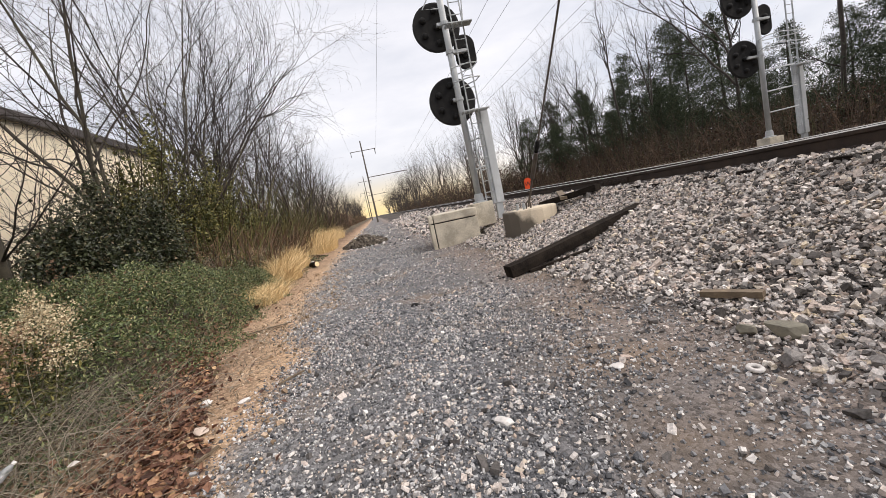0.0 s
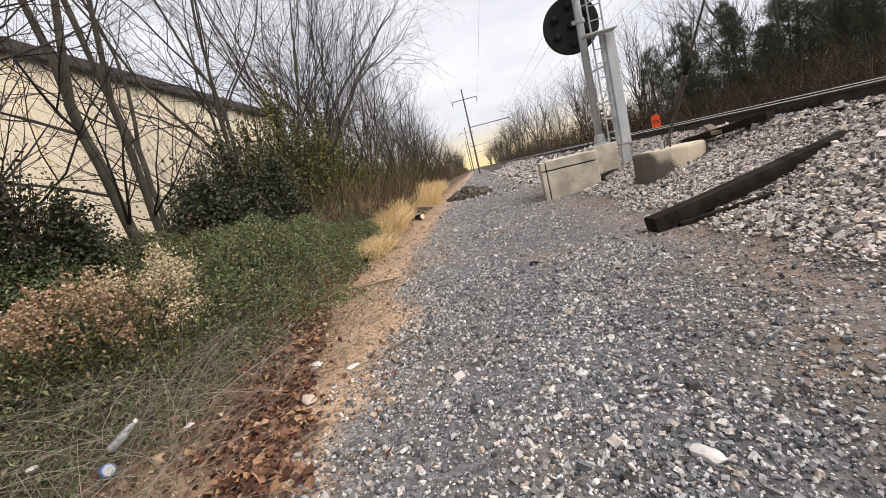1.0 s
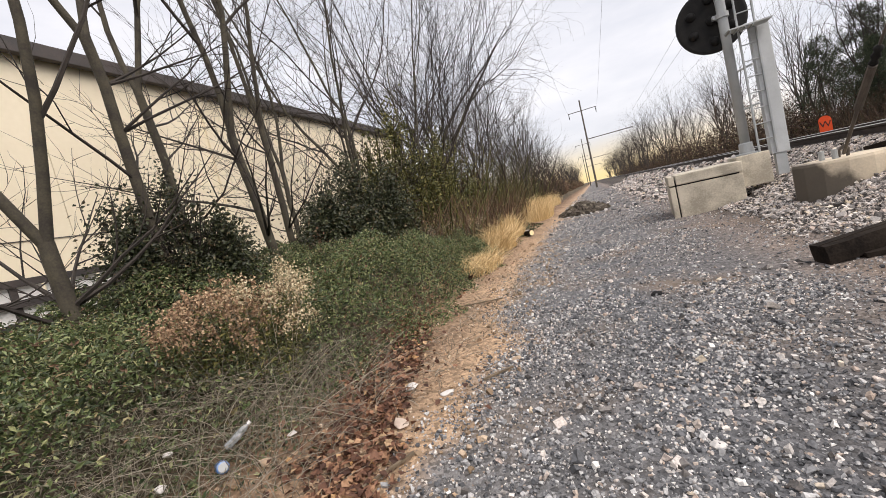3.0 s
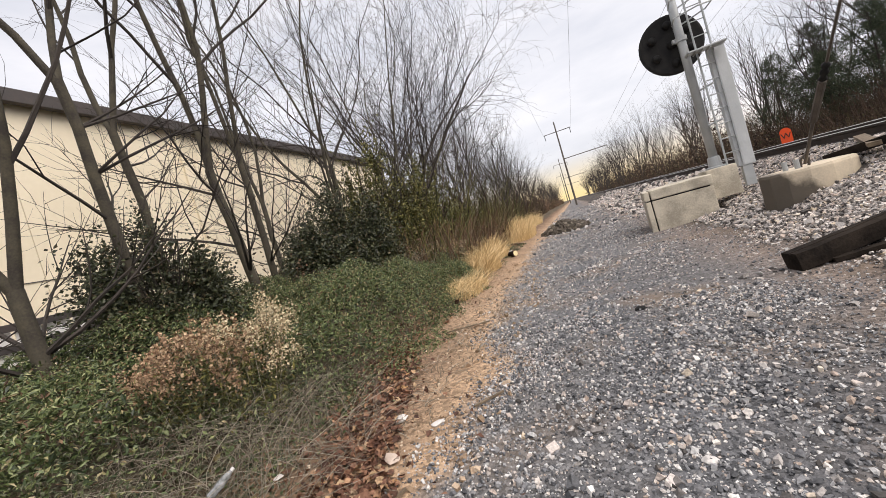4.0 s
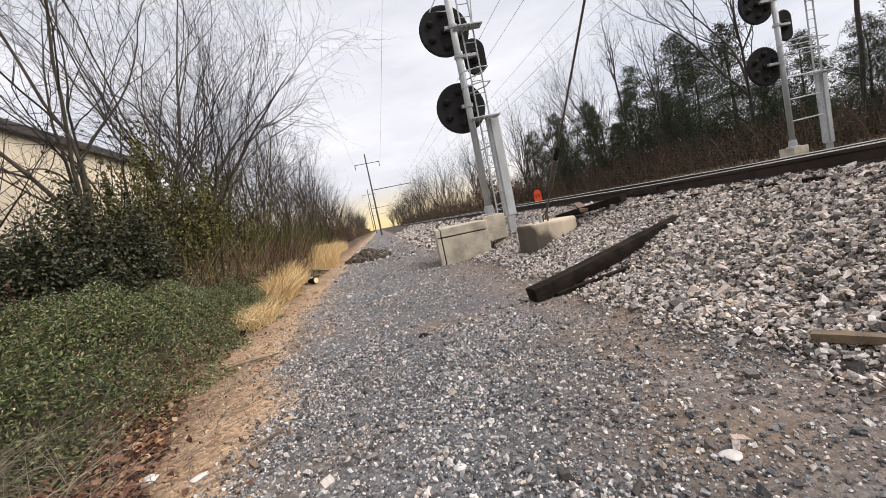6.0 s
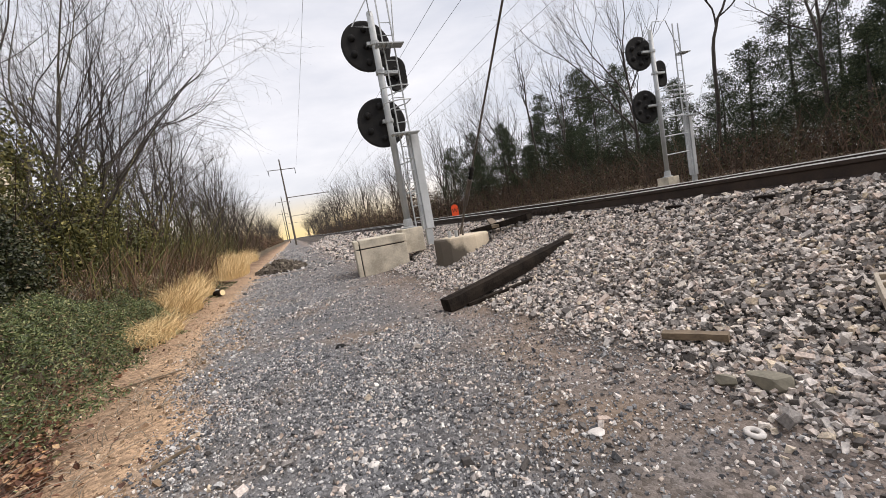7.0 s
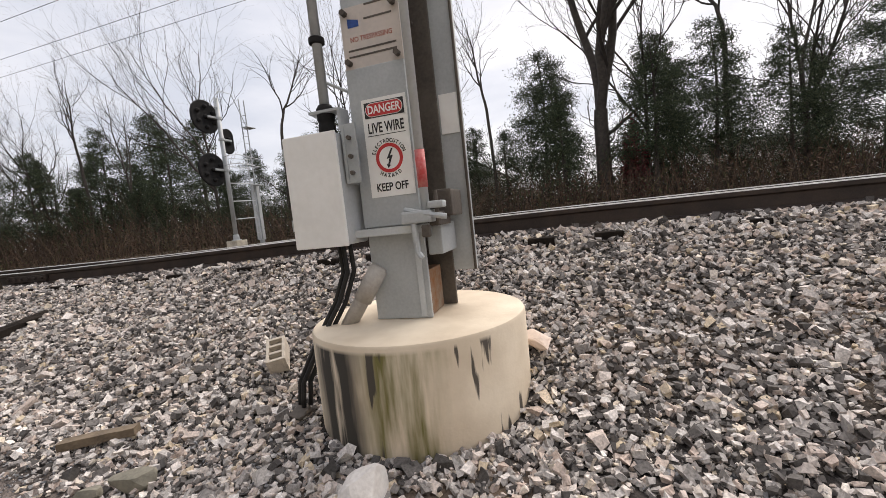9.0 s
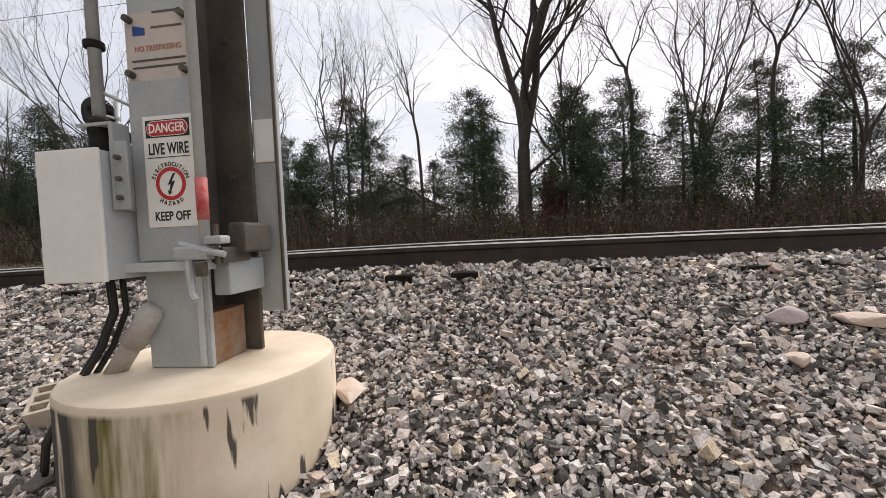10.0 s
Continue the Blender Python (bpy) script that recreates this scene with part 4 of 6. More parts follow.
M_rock_white = material("pale_quartz", (0.72, 0.69, 0.66), (0.52, 0.49, 0.47), 7, 60, bump=0.3)
M_rock_grey = material("grey_green_stone", (0.25, 0.23, 0.18), (0.15, 0.14, 0.11), 8, 60, bump=0.3)
M_rock_pink = material("pink_flat_stone", (0.62, 0.50, 0.42), (0.52, 0.42, 0.35), 7, 60, bump=0.2)
rock("white_rock", (2.50, 1.98, gz(2.5, 1.98) + 0.06), (0.112, 0.13, 0.105), M_rock_white, "large pale angular rock lying against the round footing", 3)
rock("grey_rock", (2.45, 3.14, gz(2.45, 3.14) + 0.06), (0.075, 0.11, 0.065), M_rock_grey, "squared grey-green stone on the gravel edge", 5, turn=25)
rock("small_grey_rock", (2.36, 3.29, gz(2.36, 3.29) + 0.04), (0.055, 0.065, 0.05), M_rock_grey, "blunt grey stone on the gravel edge", 8)
rock("flat_stone", (3.50, 1.36, gz(3.5, 1.36) + 0.075), (0.20, 0.10, 0.04), M_rock_pink, "flat pinkish stone slab beside the round footing", 11, turn=20)
rock("pale_flat_stone", (4.10, -1.53, gz(4.10, -1.53) + 0.05), (0.12, 0.17, 0.05), M_rock_pink, "flat pinkish stone on the ballast", 15, turn=-30)
rock("purple_stone", (4.14, -1.15, gz(4.14, -1.15) + 0.05), (0.09, 0.11, 0.07), material("mauve_stone", (0.45, 0.38, 0.38), (0.36, 0.30, 0.30), 8, 50), "rounded mauve stone on the ballast", 17)
rock("yellow_stone", (3.78, -0.97, gz(3.78, -0.97) + 0.05), (0.07, 0.09, 0.045), M_rock_pink, "pale stone on the ballast", 19)
rock("brown_rock", (2.98, 2.62, gz(2.98, 2.62) + 0.03), (0.07, 0.07, 0.06), M_brown_steel, "dark brown stone near the footing", 21)


def build_cinder_block():
    c = empty("cinder_block", (3.35, 3.02, gz(3.35, 3.02) + 0.12))
    tagged(c, "tilted grey concrete cinder block with hollow cores", "cinder block")
    L, W, H, t = 0.34, 0.19, 0.19, 0.03
    m = material("grey_block", (0.56, 0.50, 0.42), (0.42, 0.37, 0.31), 12, 90, bump=0.5)
    for x0, x1 in ((-W / 2, -W / 2 + t), (W / 2 - t, W / 2)):
        part("face_shell", box_bm(x0, x1, -L / 2, L / 2, -H / 2, H / 2, 0.004), m, c)
    for k in range(4):
        y = -L / 2 + k * (L - t) / 3
        part("web", box_bm(-W / 2 + t, W / 2 - t, y, y + t, -H / 2 + 0.002, H / 2 - 0.002, 0.003), m, c)
    long, up = Vector((-0.62, -0.42, -0.40)).normalized(), Vector((-0.62, -0.25, 0.75))
    up = (up - long * up.dot(long)).normalized()
    c.matrix_basis = Matrix.Translation(c.location) @ Matrix((long.cross(up), long, up)).transposed().to_4x4() @ Matrix.Scale(0.62, 4)


build_cinder_block()


def plank(name, a, b, w, h, mat, label, category="plank"):
    a, b = Vector(a), Vector(b)
    d = b - a
    bm = bmesh.new()
    n = 6
    rings = [[bm.verts.new((x + 0.006 * noise.noise((i, x * 20, z * 20)), -d.length / 2 + d.length * i / n, z + 0.005 * noise.noise((i + 7, x * 20, z * 20)))) for x, z in ((-w / 2, -h / 2), (w / 2, -h / 2), (w / 2, h / 2), (-w / 2, h / 2))] for i in range(n + 1)]
    for p, q in zip(rings, rings[1:]):
        for j in range(4):
            bm.faces.new((p[j], p[(j + 1) % 4], q[(j + 1) % 4], q[j]))
    bm.faces.new(rings[0])
    bm.faces.new(rings[-1][::-1])
    bmesh.ops.recalc_face_normals(bm, faces=bm.faces[:])
    o = part(name, bm, mat)
    o.matrix_basis = Matrix.Translation((a + b) / 2) @ d.to_track_quat("Y", "Z").to_matrix().to_4x4()
    return tagged(o, label, category)


M_oldwood = material("grey_brown_wood", (0.20, 0.15, 0.10), (0.10, 0.075, 0.05), 8, 60, bump=0.4)
plank("wood_offcut", (2.60, 3.88, 0.10), (2.78, 3.55, 0.115), 0.07, 0.045, M_oldwood, "short weathered wooden offcut on the gravel")
plank("thin_board", (2.2, 6.30, 0.03), (3.1, 6.28, 0.13), 0.07, 0.04, M_tie, "thin dark board lying below the loose tie")
plank("yellow_slab", (2.21, 1.88, 0.045), (2.31, 1.12, 0.05), 0.26, 0.045, material("buff_slab", (0.70, 0.55, 0.34), (0.60, 0.46, 0.28), 5, 40, bump=0.15), "pale buff concrete slab on the gravel", "slab")
plank("broken_timber", (4.15, 10.1, 0.62), (4.75, 8.7, 0.80), 0.18, 0.12, M_tie, "broken dark timber lying by the rail")
plank("split_timber", (4.3, 9.3, 0.70), (4.85, 10.6, 0.80), 0.14, 0.06, M_oldwood, "split grey timber lying by the rail")


def build_washer():
    bm = bmesh.new()
    n = 24
    v = [[bm.verts.new((r * math.cos(2 * math.pi * k / n), r * math.sin(2 * math.pi * k / n), z)) for k in range(n)] for r, z in ((0.022, 0), (0.055, 0), (0.058, 0.012), (0.05, 0.022), (0.028, 0.022))]
    for a, b in zip(v, v[1:] + v[:1]):
        for k in range(n):
            bm.faces.new((a[k], a[(k + 1) % n], b[(k + 1) % n], b[k]))
    bmesh.ops.recalc_face_normals(bm, faces=bm.faces[:])
    o = part("washer_ring", bm, M_rock_white, smooth=True)
    o.matrix_basis = pose(2.07, 2.97, gz(2.07, 2.97) + 0.012, 6, 4, 0) @ Matrix.Scale(0.72, 4)
    tagged(o, "pale ring-shaped washer lying on the gravel", "washer")


build_washer()


# ---- plants ----
M_bark = material("grey_brown_bark", (0.075, 0.062, 0.052), (0.04, 0.034, 0.029), 6, 60, rough=0.9, bump=0.5)
M_bark_green = material("lichen_bark", (0.085, 0.074, 0.05), (0.036, 0.03, 0.025), 5, 50, rough=0.9, bump=0.5)
M_twig = material("brown_twigs", (0.052, 0.042, 0.036), (0.028, 0.023, 0.02), 4, 30, rough=0.9, bump=0)
M_needle = ramp_material("dark_needles", [(0.0, (0.02, 0.03, 0.017)), (0.5, (0.045, 0.062, 0.032)), (1.0, (0.095, 0.112, 0.06))], 0.75, bump=0)
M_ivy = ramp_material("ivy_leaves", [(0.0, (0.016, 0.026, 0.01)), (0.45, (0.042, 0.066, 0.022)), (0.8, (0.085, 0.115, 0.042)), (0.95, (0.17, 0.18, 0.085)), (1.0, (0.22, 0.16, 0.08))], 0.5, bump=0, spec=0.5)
M_cover = ramp_material("ground_cover_leaves", [(0.0, (0.035, 0.05, 0.018)), (0.4, (0.09, 0.125, 0.042)), (0.7, (0.17, 0.21, 0.08)), (0.9, (0.27, 0.28, 0.13)), (1.0, (0.36, 0.28, 0.16))], 0.45, bump=0, spec=0.5)
M_dusty = ramp_material("dusty_weed_leaves", [(0.0, (0.05, 0.055, 0.032)), (0.5, (0.12, 0.125, 0.078)), (0.85, (0.20, 0.20, 0.135)), (1.0, (0.27, 0.23, 0.16))], 0.8, bump=0)
M_olive = ramp_material("olive_shrub_leaves", [(0.0, (0.035, 0.04, 0.014)), (0.5, (0.09, 0.092, 0.03)), (1.0, (0.21, 0.185, 0.06))], 0.6, bump=0)
M_brush = ramp_material("brown_brush", [(0.0, (0.06, 0.04, 0.028)), (0.5, (0.14, 0.085, 0.055)), (0.85, (0.21, 0.13, 0.08)), (1.0, (0.13, 0.13, 0.055))], 0.8, bump=0)
M_wood = ramp_material("dark_winter_brush", [(0.0, (0.03, 0.022, 0.017)), (0.5, (0.075, 0.05, 0.035)), (0.85, (0.12, 0.075, 0.05)), (1.0, (0.07, 0.075, 0.03))], 0.85, bump=0)
M_litter = ramp_material("fallen_leaves", [(0.0, (0.05, 0.025, 0.018)), (0.45, (0.14, 0.066, 0.042)), (0.72, (0.25, 0.13, 0.08)), (0.92, (0.40, 0.24, 0.14)), (0.97, (0.46, 0.33, 0.20)), (1.0, (0.46, 0.25, 0.10))], 0.7, bump=0)
M_straw = ramp_material("dry_straw", [(0.0, (0.46, 0.32, 0.15)), (0.5, (0.68, 0.49, 0.25)), (1.0, (0.86, 0.70, 0.42))], 0.7, bump=0)
M_plume = ramp_material("seed_plumes", [(0.0, (0.15, 0.09, 0.055)), (0.5, (0.33, 0.21, 0.13)), (1.0, (0.58, 0.43, 0.28))], 0.85, bump=0)
M_plume_white = ramp_material("pale_plumes", [(0.0, (0.36, 0.27, 0.16)), (1.0, (0.66, 0.58, 0.40))], 0.85, bump=0)
M_drystem = ramp_material("dry_grey_stems", [(0.0, (0.12, 0.10, 0.075)), (0.6, (0.24, 0.21, 0.165)), (1.0, (0.40, 0.35, 0.28))], 0.85, bump=0)


def tubes(lines, sides):
    """Arrays of one mesh from tapered lines (points, radii)."""
    vs, fs, base = [], [], 0
    ang = 2 * np.pi * np.arange(sides) / sides
    ca, sa = np.cos(ang), np.sin(ang)
    for p, r in lines:
        n = len(p)
        d = np.gradient(p, axis=0)
        d /= np.linalg.norm(d, axis=1, keepdims=True) + 1e-9
        ref = np.array([0.0, 0.0, 1.0]) if abs(d[0, 2]) < 0.8 else np.array([1.0, 0.0, 0.0])
        u = np.cross(d, ref)
        u /= np.linalg.norm(u, axis=1, keepdims=True) + 1e-9
        w = np.cross(d, u)
        ring = p[:, None] + r[:, None, None] * (u[:, None] * ca[None, :, None] + w[:, None] * sa[None, :, None])
        vs.append(ring.reshape(-1, 3))
        i = base + np.arange(n - 1)[:, None] * sides
        k = np.arange(sides)[None]
        k2 = (np.arange(sides) + 1)[None] % sides
        fs.append(np.stack([i + k, i + k2, i + sides + k2, i + sides + k], -1).reshape(-1, 4))
        base += n * sides
    return np.concatenate(vs), np.concatenate(fs)


def grow(rng, lines, p, d, length, r, level, top, kids=(5, 4, 4), spread=0.75, up=0.25, wig=0.12, r_end=0.25, bare=0.35):
    """One limb and, level by level, what springs from it; lines[level] collects them."""
    n = max(4, int(length / (0.35 if level else 0.6)))
    n = min(n, 11)
    pts, dd = [np.array(p, float)], np.array(d, float)
    for i in range(n):
        dd = dd + rng.normal(0, wig, 3) + np.array([0, 0, up * (0.15 if level == 0 else 0.35)])
        dd /= np.linalg.norm(dd)
        pts.append(pts[-1] + dd * length / n)
    pts = np.array(pts)
    q = np.linspace(0, 1, n + 1)
    rad = r * (1 - q * (1 - r_end))
    if level >= top:
        rad = r * (1 - 0.8 * q)
    lines.setdefault(min(level, 9), []).append((pts, rad))
    if level >= top:
        return
    for k in range(kids[min(level, len(kids) - 1)]):
        f = bare + (1 - bare) * (k + rng.uniform(0.2, 0.9)) / kids[min(level, len(kids) - 1)]
        f = min(f, 0.98)
        i = int(f * n)
        at = pts[i] + (pts[min(i + 1, n)] - pts[i]) * (f * n - i)
        axis = pts[min(i + 1, n)] - pts[i] if i < n else dd
        axis = axis / (np.linalg.norm(axis) + 1e-9)
        side = rng.normal(0, 1, 3)
        side -= axis * side.dot(axis)
        side /= np.linalg.norm(side) + 1e-9
        a = spread * rng.uniform(0.6, 1.15)
        nd = axis * math.cos(a) + side * math.sin(a)
        grow(rng, lines, at, nd, length * rng.uniform(0.42, 0.68) * (1.15 - 0.4 * f), max(0.004, (r * (1 - f * (1 - r_end))) * rng.uniform(0.5, 0.72)), level + 1, top, kids, spread, up, wig * 1.15, 0.3, 0.2)


def tree_mesh(seed, height, r, forks=2, fork_at=0.3, top=4, kids=(5, 5, 4, 3), spread=0.6, up=0.3, lean=(0, 0), wig=0.07, side=2):
    """Trunk mesh arrays and crown (branches) mesh arrays of a bare tree."""
    rng = np.random.default_rng(seed)
    lines = {}
    h0 = height * fork_at
    n = 7
    p = np.zeros((n + 1, 3))
    p[:, 2] = np.linspace(-0.25, h0, n + 1)
    p[:, 0] = lean[0] * np.linspace(0, 1, n + 1) ** 1.3 * h0 + np.cumsum(rng.normal(0, 0.018 * h0 / 3, n + 1))
    p[:, 1] = lean[1] * np.linspace(0, 1, n + 1) ** 1.3 * h0 + np.cumsum(rng.normal(0, 0.018 * h0 / 3, n + 1))
    rr = r * np.concatenate([[1.25], np.linspace(1.0, 0.82, n)])
    d = p[-1] - p[-2]
    d /= np.linalg.norm(d)
    for k in range(forks):
        a = 2 * math.pi * (k + rng.uniform(0, 0.5)) / max(1, forks)
        tilt = 0.0 if forks == 1 else rng.uniform(0.14, 0.34)
        nd = d + np.array([math.cos(a) * tilt, math.sin(a) * tilt, 0])
        grow(rng, lines, p[-1] - d * 0.05, nd / np.linalg.norm(nd), (height - h0) * rng.uniform(0.8, 1.0), r * (0.80 if forks == 1 else 0.64), 1, top, (0, *kids), spread, up, wig, 0.18, 0.12)
    for k in range(side):
        f = rng.integers(3, n)
        a = rng.uniform(0, 6.28)
        grow(rng, lines, p[f], np.array([math.cos(a), math.sin(a), 0.5]), height * rng.uniform(0.16, 0.3), r * 0.3, max(2, top - 2), top, (0, *kids), spread, up, wig, 0.2, 0.2)
    trunk = tubes([(p, rr)] + lines.get(1, []), 8)
    rest = []
    for lv in range(2, 8):
        rest += lines.get(lv, [])
    thick = [l for l in rest if l[1][0] > 0.02]
    thin = [l for l in rest if l[1][0] <= 0.02]
    out = [trunk]
    vs, fs = tubes(thick, 5) if thick else (np.zeros((0, 3)), np.zeros((0, 4), int))
    v2, f2 = tubes(thin, 3) if thin else (np.zeros((0, 3)), np.zeros((0, 4), int))
    return trunk, (np.concatenate([vs, v2]), np.concatenate([fs, f2 + len(vs)]))


def make_tree(name, seed, label, mats=(None, None), **kw):
    t, c = tree_mesh(seed, **kw)
    e = empty(name)
    tagged(e, label, "tree")
    mesh_np("trunk", *t, mats[0] or M_bark, e, smooth=True)
    mesh_np("crown", *c, mats[1] or M_twig, e)
    return e


def leaves(pos, size, rng, flat=0.5, aspect=0.6, droop=0.0):
    """Folded four-cornered leaves at pos (n, 3): arrays of one mesh."""
    n = len(pos)
    size = np.broadcast_to(size, (n,)) * rng.uniform(0.6, 1.3, n)
    nrm = rng.normal(0, 1, (n, 3)) * (1 - flat)
    nrm[:, 2] += flat + 0.15
    nrm /= np.linalg.norm(nrm, axis=1, keepdims=True)
    a = rng.normal(0, 1, (n, 3))
    a -= nrm * (a * nrm).sum(1, keepdims=True)
    a /= np.linalg.norm(a, axis=1, keepdims=True)
    b = np.cross(nrm, a)
    s = size[:, None]
    v = np.stack([pos - a * s * 0.5, pos + b * s * aspect * 0.5 + nrm * s * 0.10, pos + a * s * 0.55 - nrm * s * 0.08, pos - b * s * aspect * 0.5 + nrm * s * 0.10], 1).reshape(-1, 3)
    return v, np.arange(4 * n).reshape(-1, 4)


def merge(parts):
    vs, fs, o = [], [], 0
    for v, f in parts:
        vs.append(v)
        fs.append(np.asarray(f) + o)
        o += len(v)
    return np.concatenate(vs), np.concatenate(fs)


def put(src, x, y, s=1.0, turn=0.0, z=None, tilt=(0, 0)):
    o = copy_thing(src, pose(x, y, gz(x, y) if z is None else z, tilt[0], tilt[1], turn))
    o.scale = (s, s, s)
    return o


# bare trees along the warehouse: one for each place
NEAR_TREES = [  # x, y, seed, height, radius, forks, fork height share, lean x, lean y
    (-4.55, 4.40, 11, 9.0, 0.15, 2, 0.17, 0.02, -0.05), (-4.9, 3.75, 12, 6.5, 0.09, 1, 0.3, -0.02, -0.25),
    (-4.65, 5.55, 13, 10.0, 0.12, 2, 0.42, 0.0, -0.08), (-4.75, 6.1, 14, 10.0, 0.11, 2, 0.38, -0.05, -0.06),
    (-4.5, 7.2, 15, 10.5, 0.135, 2, 0.30, -0.03, -0.10), (-4.85, 8.0, 16, 10.0, 0.11, 2, 0.34, 0.0, -0.04),
    (-5.1, 11.2, 17, 10.5, 0.12, 3, 0.2, 0.0, 0.0), (-4.8, 13.4, 18, 9.5, 0.10, 3, 0.15, 0.05, 0.0),
    (-6.4, 10.0, 19, 10.0, 0.11, 2, 0.3, -0.05, 0.05), (-5.6, 15.5, 20, 10.5, 0.12, 3, 0.15, 0.02, 0.03), (-6.5, 2.2, 21, 9.5, 0.13, 2, 0.3, 0.0, 0.0)]
for x, y, seed, h, r, forks, fa, lx, ly in NEAR_TREES:
    e = make_tree("bare_tree", seed, "leafless grey-brown tree rising from the ivy by the warehouse", (M_bark_green, M_twig), height=h, r=r * 0.57, forks=forks, fork_at=fa * 0.85, top=4, kids=(6, 5, 3), spread=0.66, up=0.2, wig=0.10, side=6, lean=(lx, ly))
    e.location = (x, y, gz(x, y))
    e["group"] = "trees along the warehouse"

# denser thicket further along: copies of four shapes
vrng = random.Random(12)
THICKET = [make_tree("thicket_tree", 40 + k, "slender many-stemmed leafless tree in the trackside thicket", height=9.5, r=0.085, forks=(2, 3, 3, 2)[k], fork_at=(0.2, 0.06, 0.1, 0.28)[k], top=4, kids=(8, 5, 3), spread=0.78, up=0.06, wig=0.14) for k in range(4)]
SPARSE = [make_tree("far_thicket_tree", 50 + k, "leafless many-stemmed tree far along the line", height=9.0, r=0.10, forks=3, fork_at=0.10, top=3, kids=(8, 5), spread=0.6, up=0.16, wig=0.12) for k in range(3)]
for k, e in enumerate(SPARSE):
    e["group"] = "far thicket trees"
    e.location = (-5.0 - k, 44.0 + 3 * k, gz(-5, 44))
for k, e in enumerate(THICKET):
    e["group"] = "thicket trees"
    e.location = (-5.4 - 0.4 * k, 17.0 + 2.1 * k, gz(-5.5, 18))
for k in range(46):
    y = 15.5 + 2.1 * k * (1 + k * 0.012)
    for x in (-3.9 - vrng.uniform(0, 1.1), -6.4 - vrng.uniform(0, 2.5)):
        if y > 60 and x < -6:
            continue
        s = vrng.uniform(0.75, 1.08) * (0.85 if x > -5.0 else 1.05) * (1.0 if y < 34 else 0.8)
        put(THICKET[vrng.randrange(4)] if y < 32 else SPARSE[vrng.randrange(3)], x, y + vrng.uniform(-0.9, 0.9), s, vrng.uniform(0, 360))

# bare trees across the track
FAR = [make_tree("tall_bare_tree", 60 + k, "tall leafless tree standing across the track", height=15.0, r=0.125, forks=(2, 1, 3)[k], fork_at=(0.35, 0.5, 0.25)[k], top=4, kids=(9, 6, 4), spread=0.62, up=0.2, wig=0.12) for k in range(3)]
for k, e in enumerate(FAR):
    e["group"] = "trees across the track"
big = make_tree("old_bare_tree", 71, "large old leafless tree with a forked dark trunk", height=21, r=0.42, forks=3, fork_at=0.24, top=4, kids=(8, 5, 4), spread=0.7, up=0.16, wig=0.13)
big.location = (25.3, -1.2, gz(25.3, -1.2))
FAR[0].location, FAR[1].location, FAR[2].location = (26, 10.4, gz(26, 10.4)), (26.5, 4.9, gz(26.5, 4.9)), (26.5, -3.6, gz(26, -3.6))
FAR[1].scale = (0.85, 0.85, 0.85)
for x, y, k, s in ((26, 8.6, 0, 0.9), (27, -7.8, 1, 1.1), (26, -10.7, 0, 1.05), (27, -15.2, 1, 1.1), (26, -18.8, 2, 1.1), (28, -23, 0, 1.1), (24.5, 24.5, 2, 1.0), (24, 31.5, 0, 0.85), (23.5, 35.3, 1, 0.95), (24, 41, 2, 0.9), (25, 19, 1, 0.95), (25, 13.8, 0, 0.9), (26, -28, 1, 1.1), (30, -12.5, 2, 1.1)):
    put(FAR[k], x, y, s, vrng.uniform(0, 360))
for k in range(60):
    y = 42 + 2.6 * k * (1 + k * 0.01)
    x = 23.5 - min(12, 0.16 * (y - 42)) + vrng.uniform(-1.5, 4)
    put(FAR[vrng.randrange(3)] if k % 12 == 0 else SPARSE[vrng.randrange(3)], x, y, vrng.uniform(0.7, 0.9) if k % 4 == 0 else vrng.uniform(1.1, 1.5), vrng.uniform(0, 360))


# conifers
def conifer(seed, h=7.0, w=1.9, pine=False):
    """A cedar with a dense uneven crown, or a pine with lumpy open boughs."""
    rng = np.random.default_rng(seed)
    e = empty("conifer")
    tagged(e, "dark green pine with open lumpy boughs across the track" if pine else "dark green cedar with a dense ragged crown across the track", "tree", group="conifers")
    z = np.linspace(-0.2, h, 8)
    mesh_np("trunk", *tubes([(np.stack([0.25 * np.sin(z * 0.5 + seed) * z / h, 0 * z, z], 1), 0.14 * (1 - z / h * 0.9))], 7), M_bark, e, smooth=True)
    parts, lines = [], []
    for k in range(int(h * (17 if pine else 20))):
        f = rng.uniform(0.22 if pine else 0.02, 1.0)
        if pine:
            f = (round(f * 13) + rng.normal(0, 0.33)) / 13
        f = min(max(f, 0.03), 0.99)
        a = rng.uniform(0, 6.28)
        lump = 1 + 0.38 * math.sin(2 * a + 9 * f + seed) + 0.22 * math.sin(5 * a - 17 * f)
        L = (w * (1 - f) ** 0.55 * (0.62 + 0.38 * min(1, f / 0.25)) * lump * rng.uniform(0.55, 1.08)) + 0.18
        q = np.linspace(0, 1, 5)
        rise = rng.uniform(0.0, 0.45)
        bx = np.stack([np.cos(a) * L * q, np.sin(a) * L * q, h * f + L * (rise * q - 0.22 * q * q)], 1)
        lines.append((bx, 0.02 * (1 - 0.8 * q)))
        m = int(40 + L * (50 if pine else 42))
        t = rng.uniform(0.45 if pine else 0.25, 1.05, m)
        c = np.stack([np.interp(t, q, bx[:, i]) for i in range(3)], 1) + rng.normal(0, 1, (m, 3)) * np.array([0.2, 0.2, 0.2]) * (0.5 + L * 0.25)
        parts.append(leaves(c, 0.13, rng, 0.2, 0.32))
    mesh_np("foliage", *merge([tubes(lines, 3)] + parts), M_needle, e)
    return e


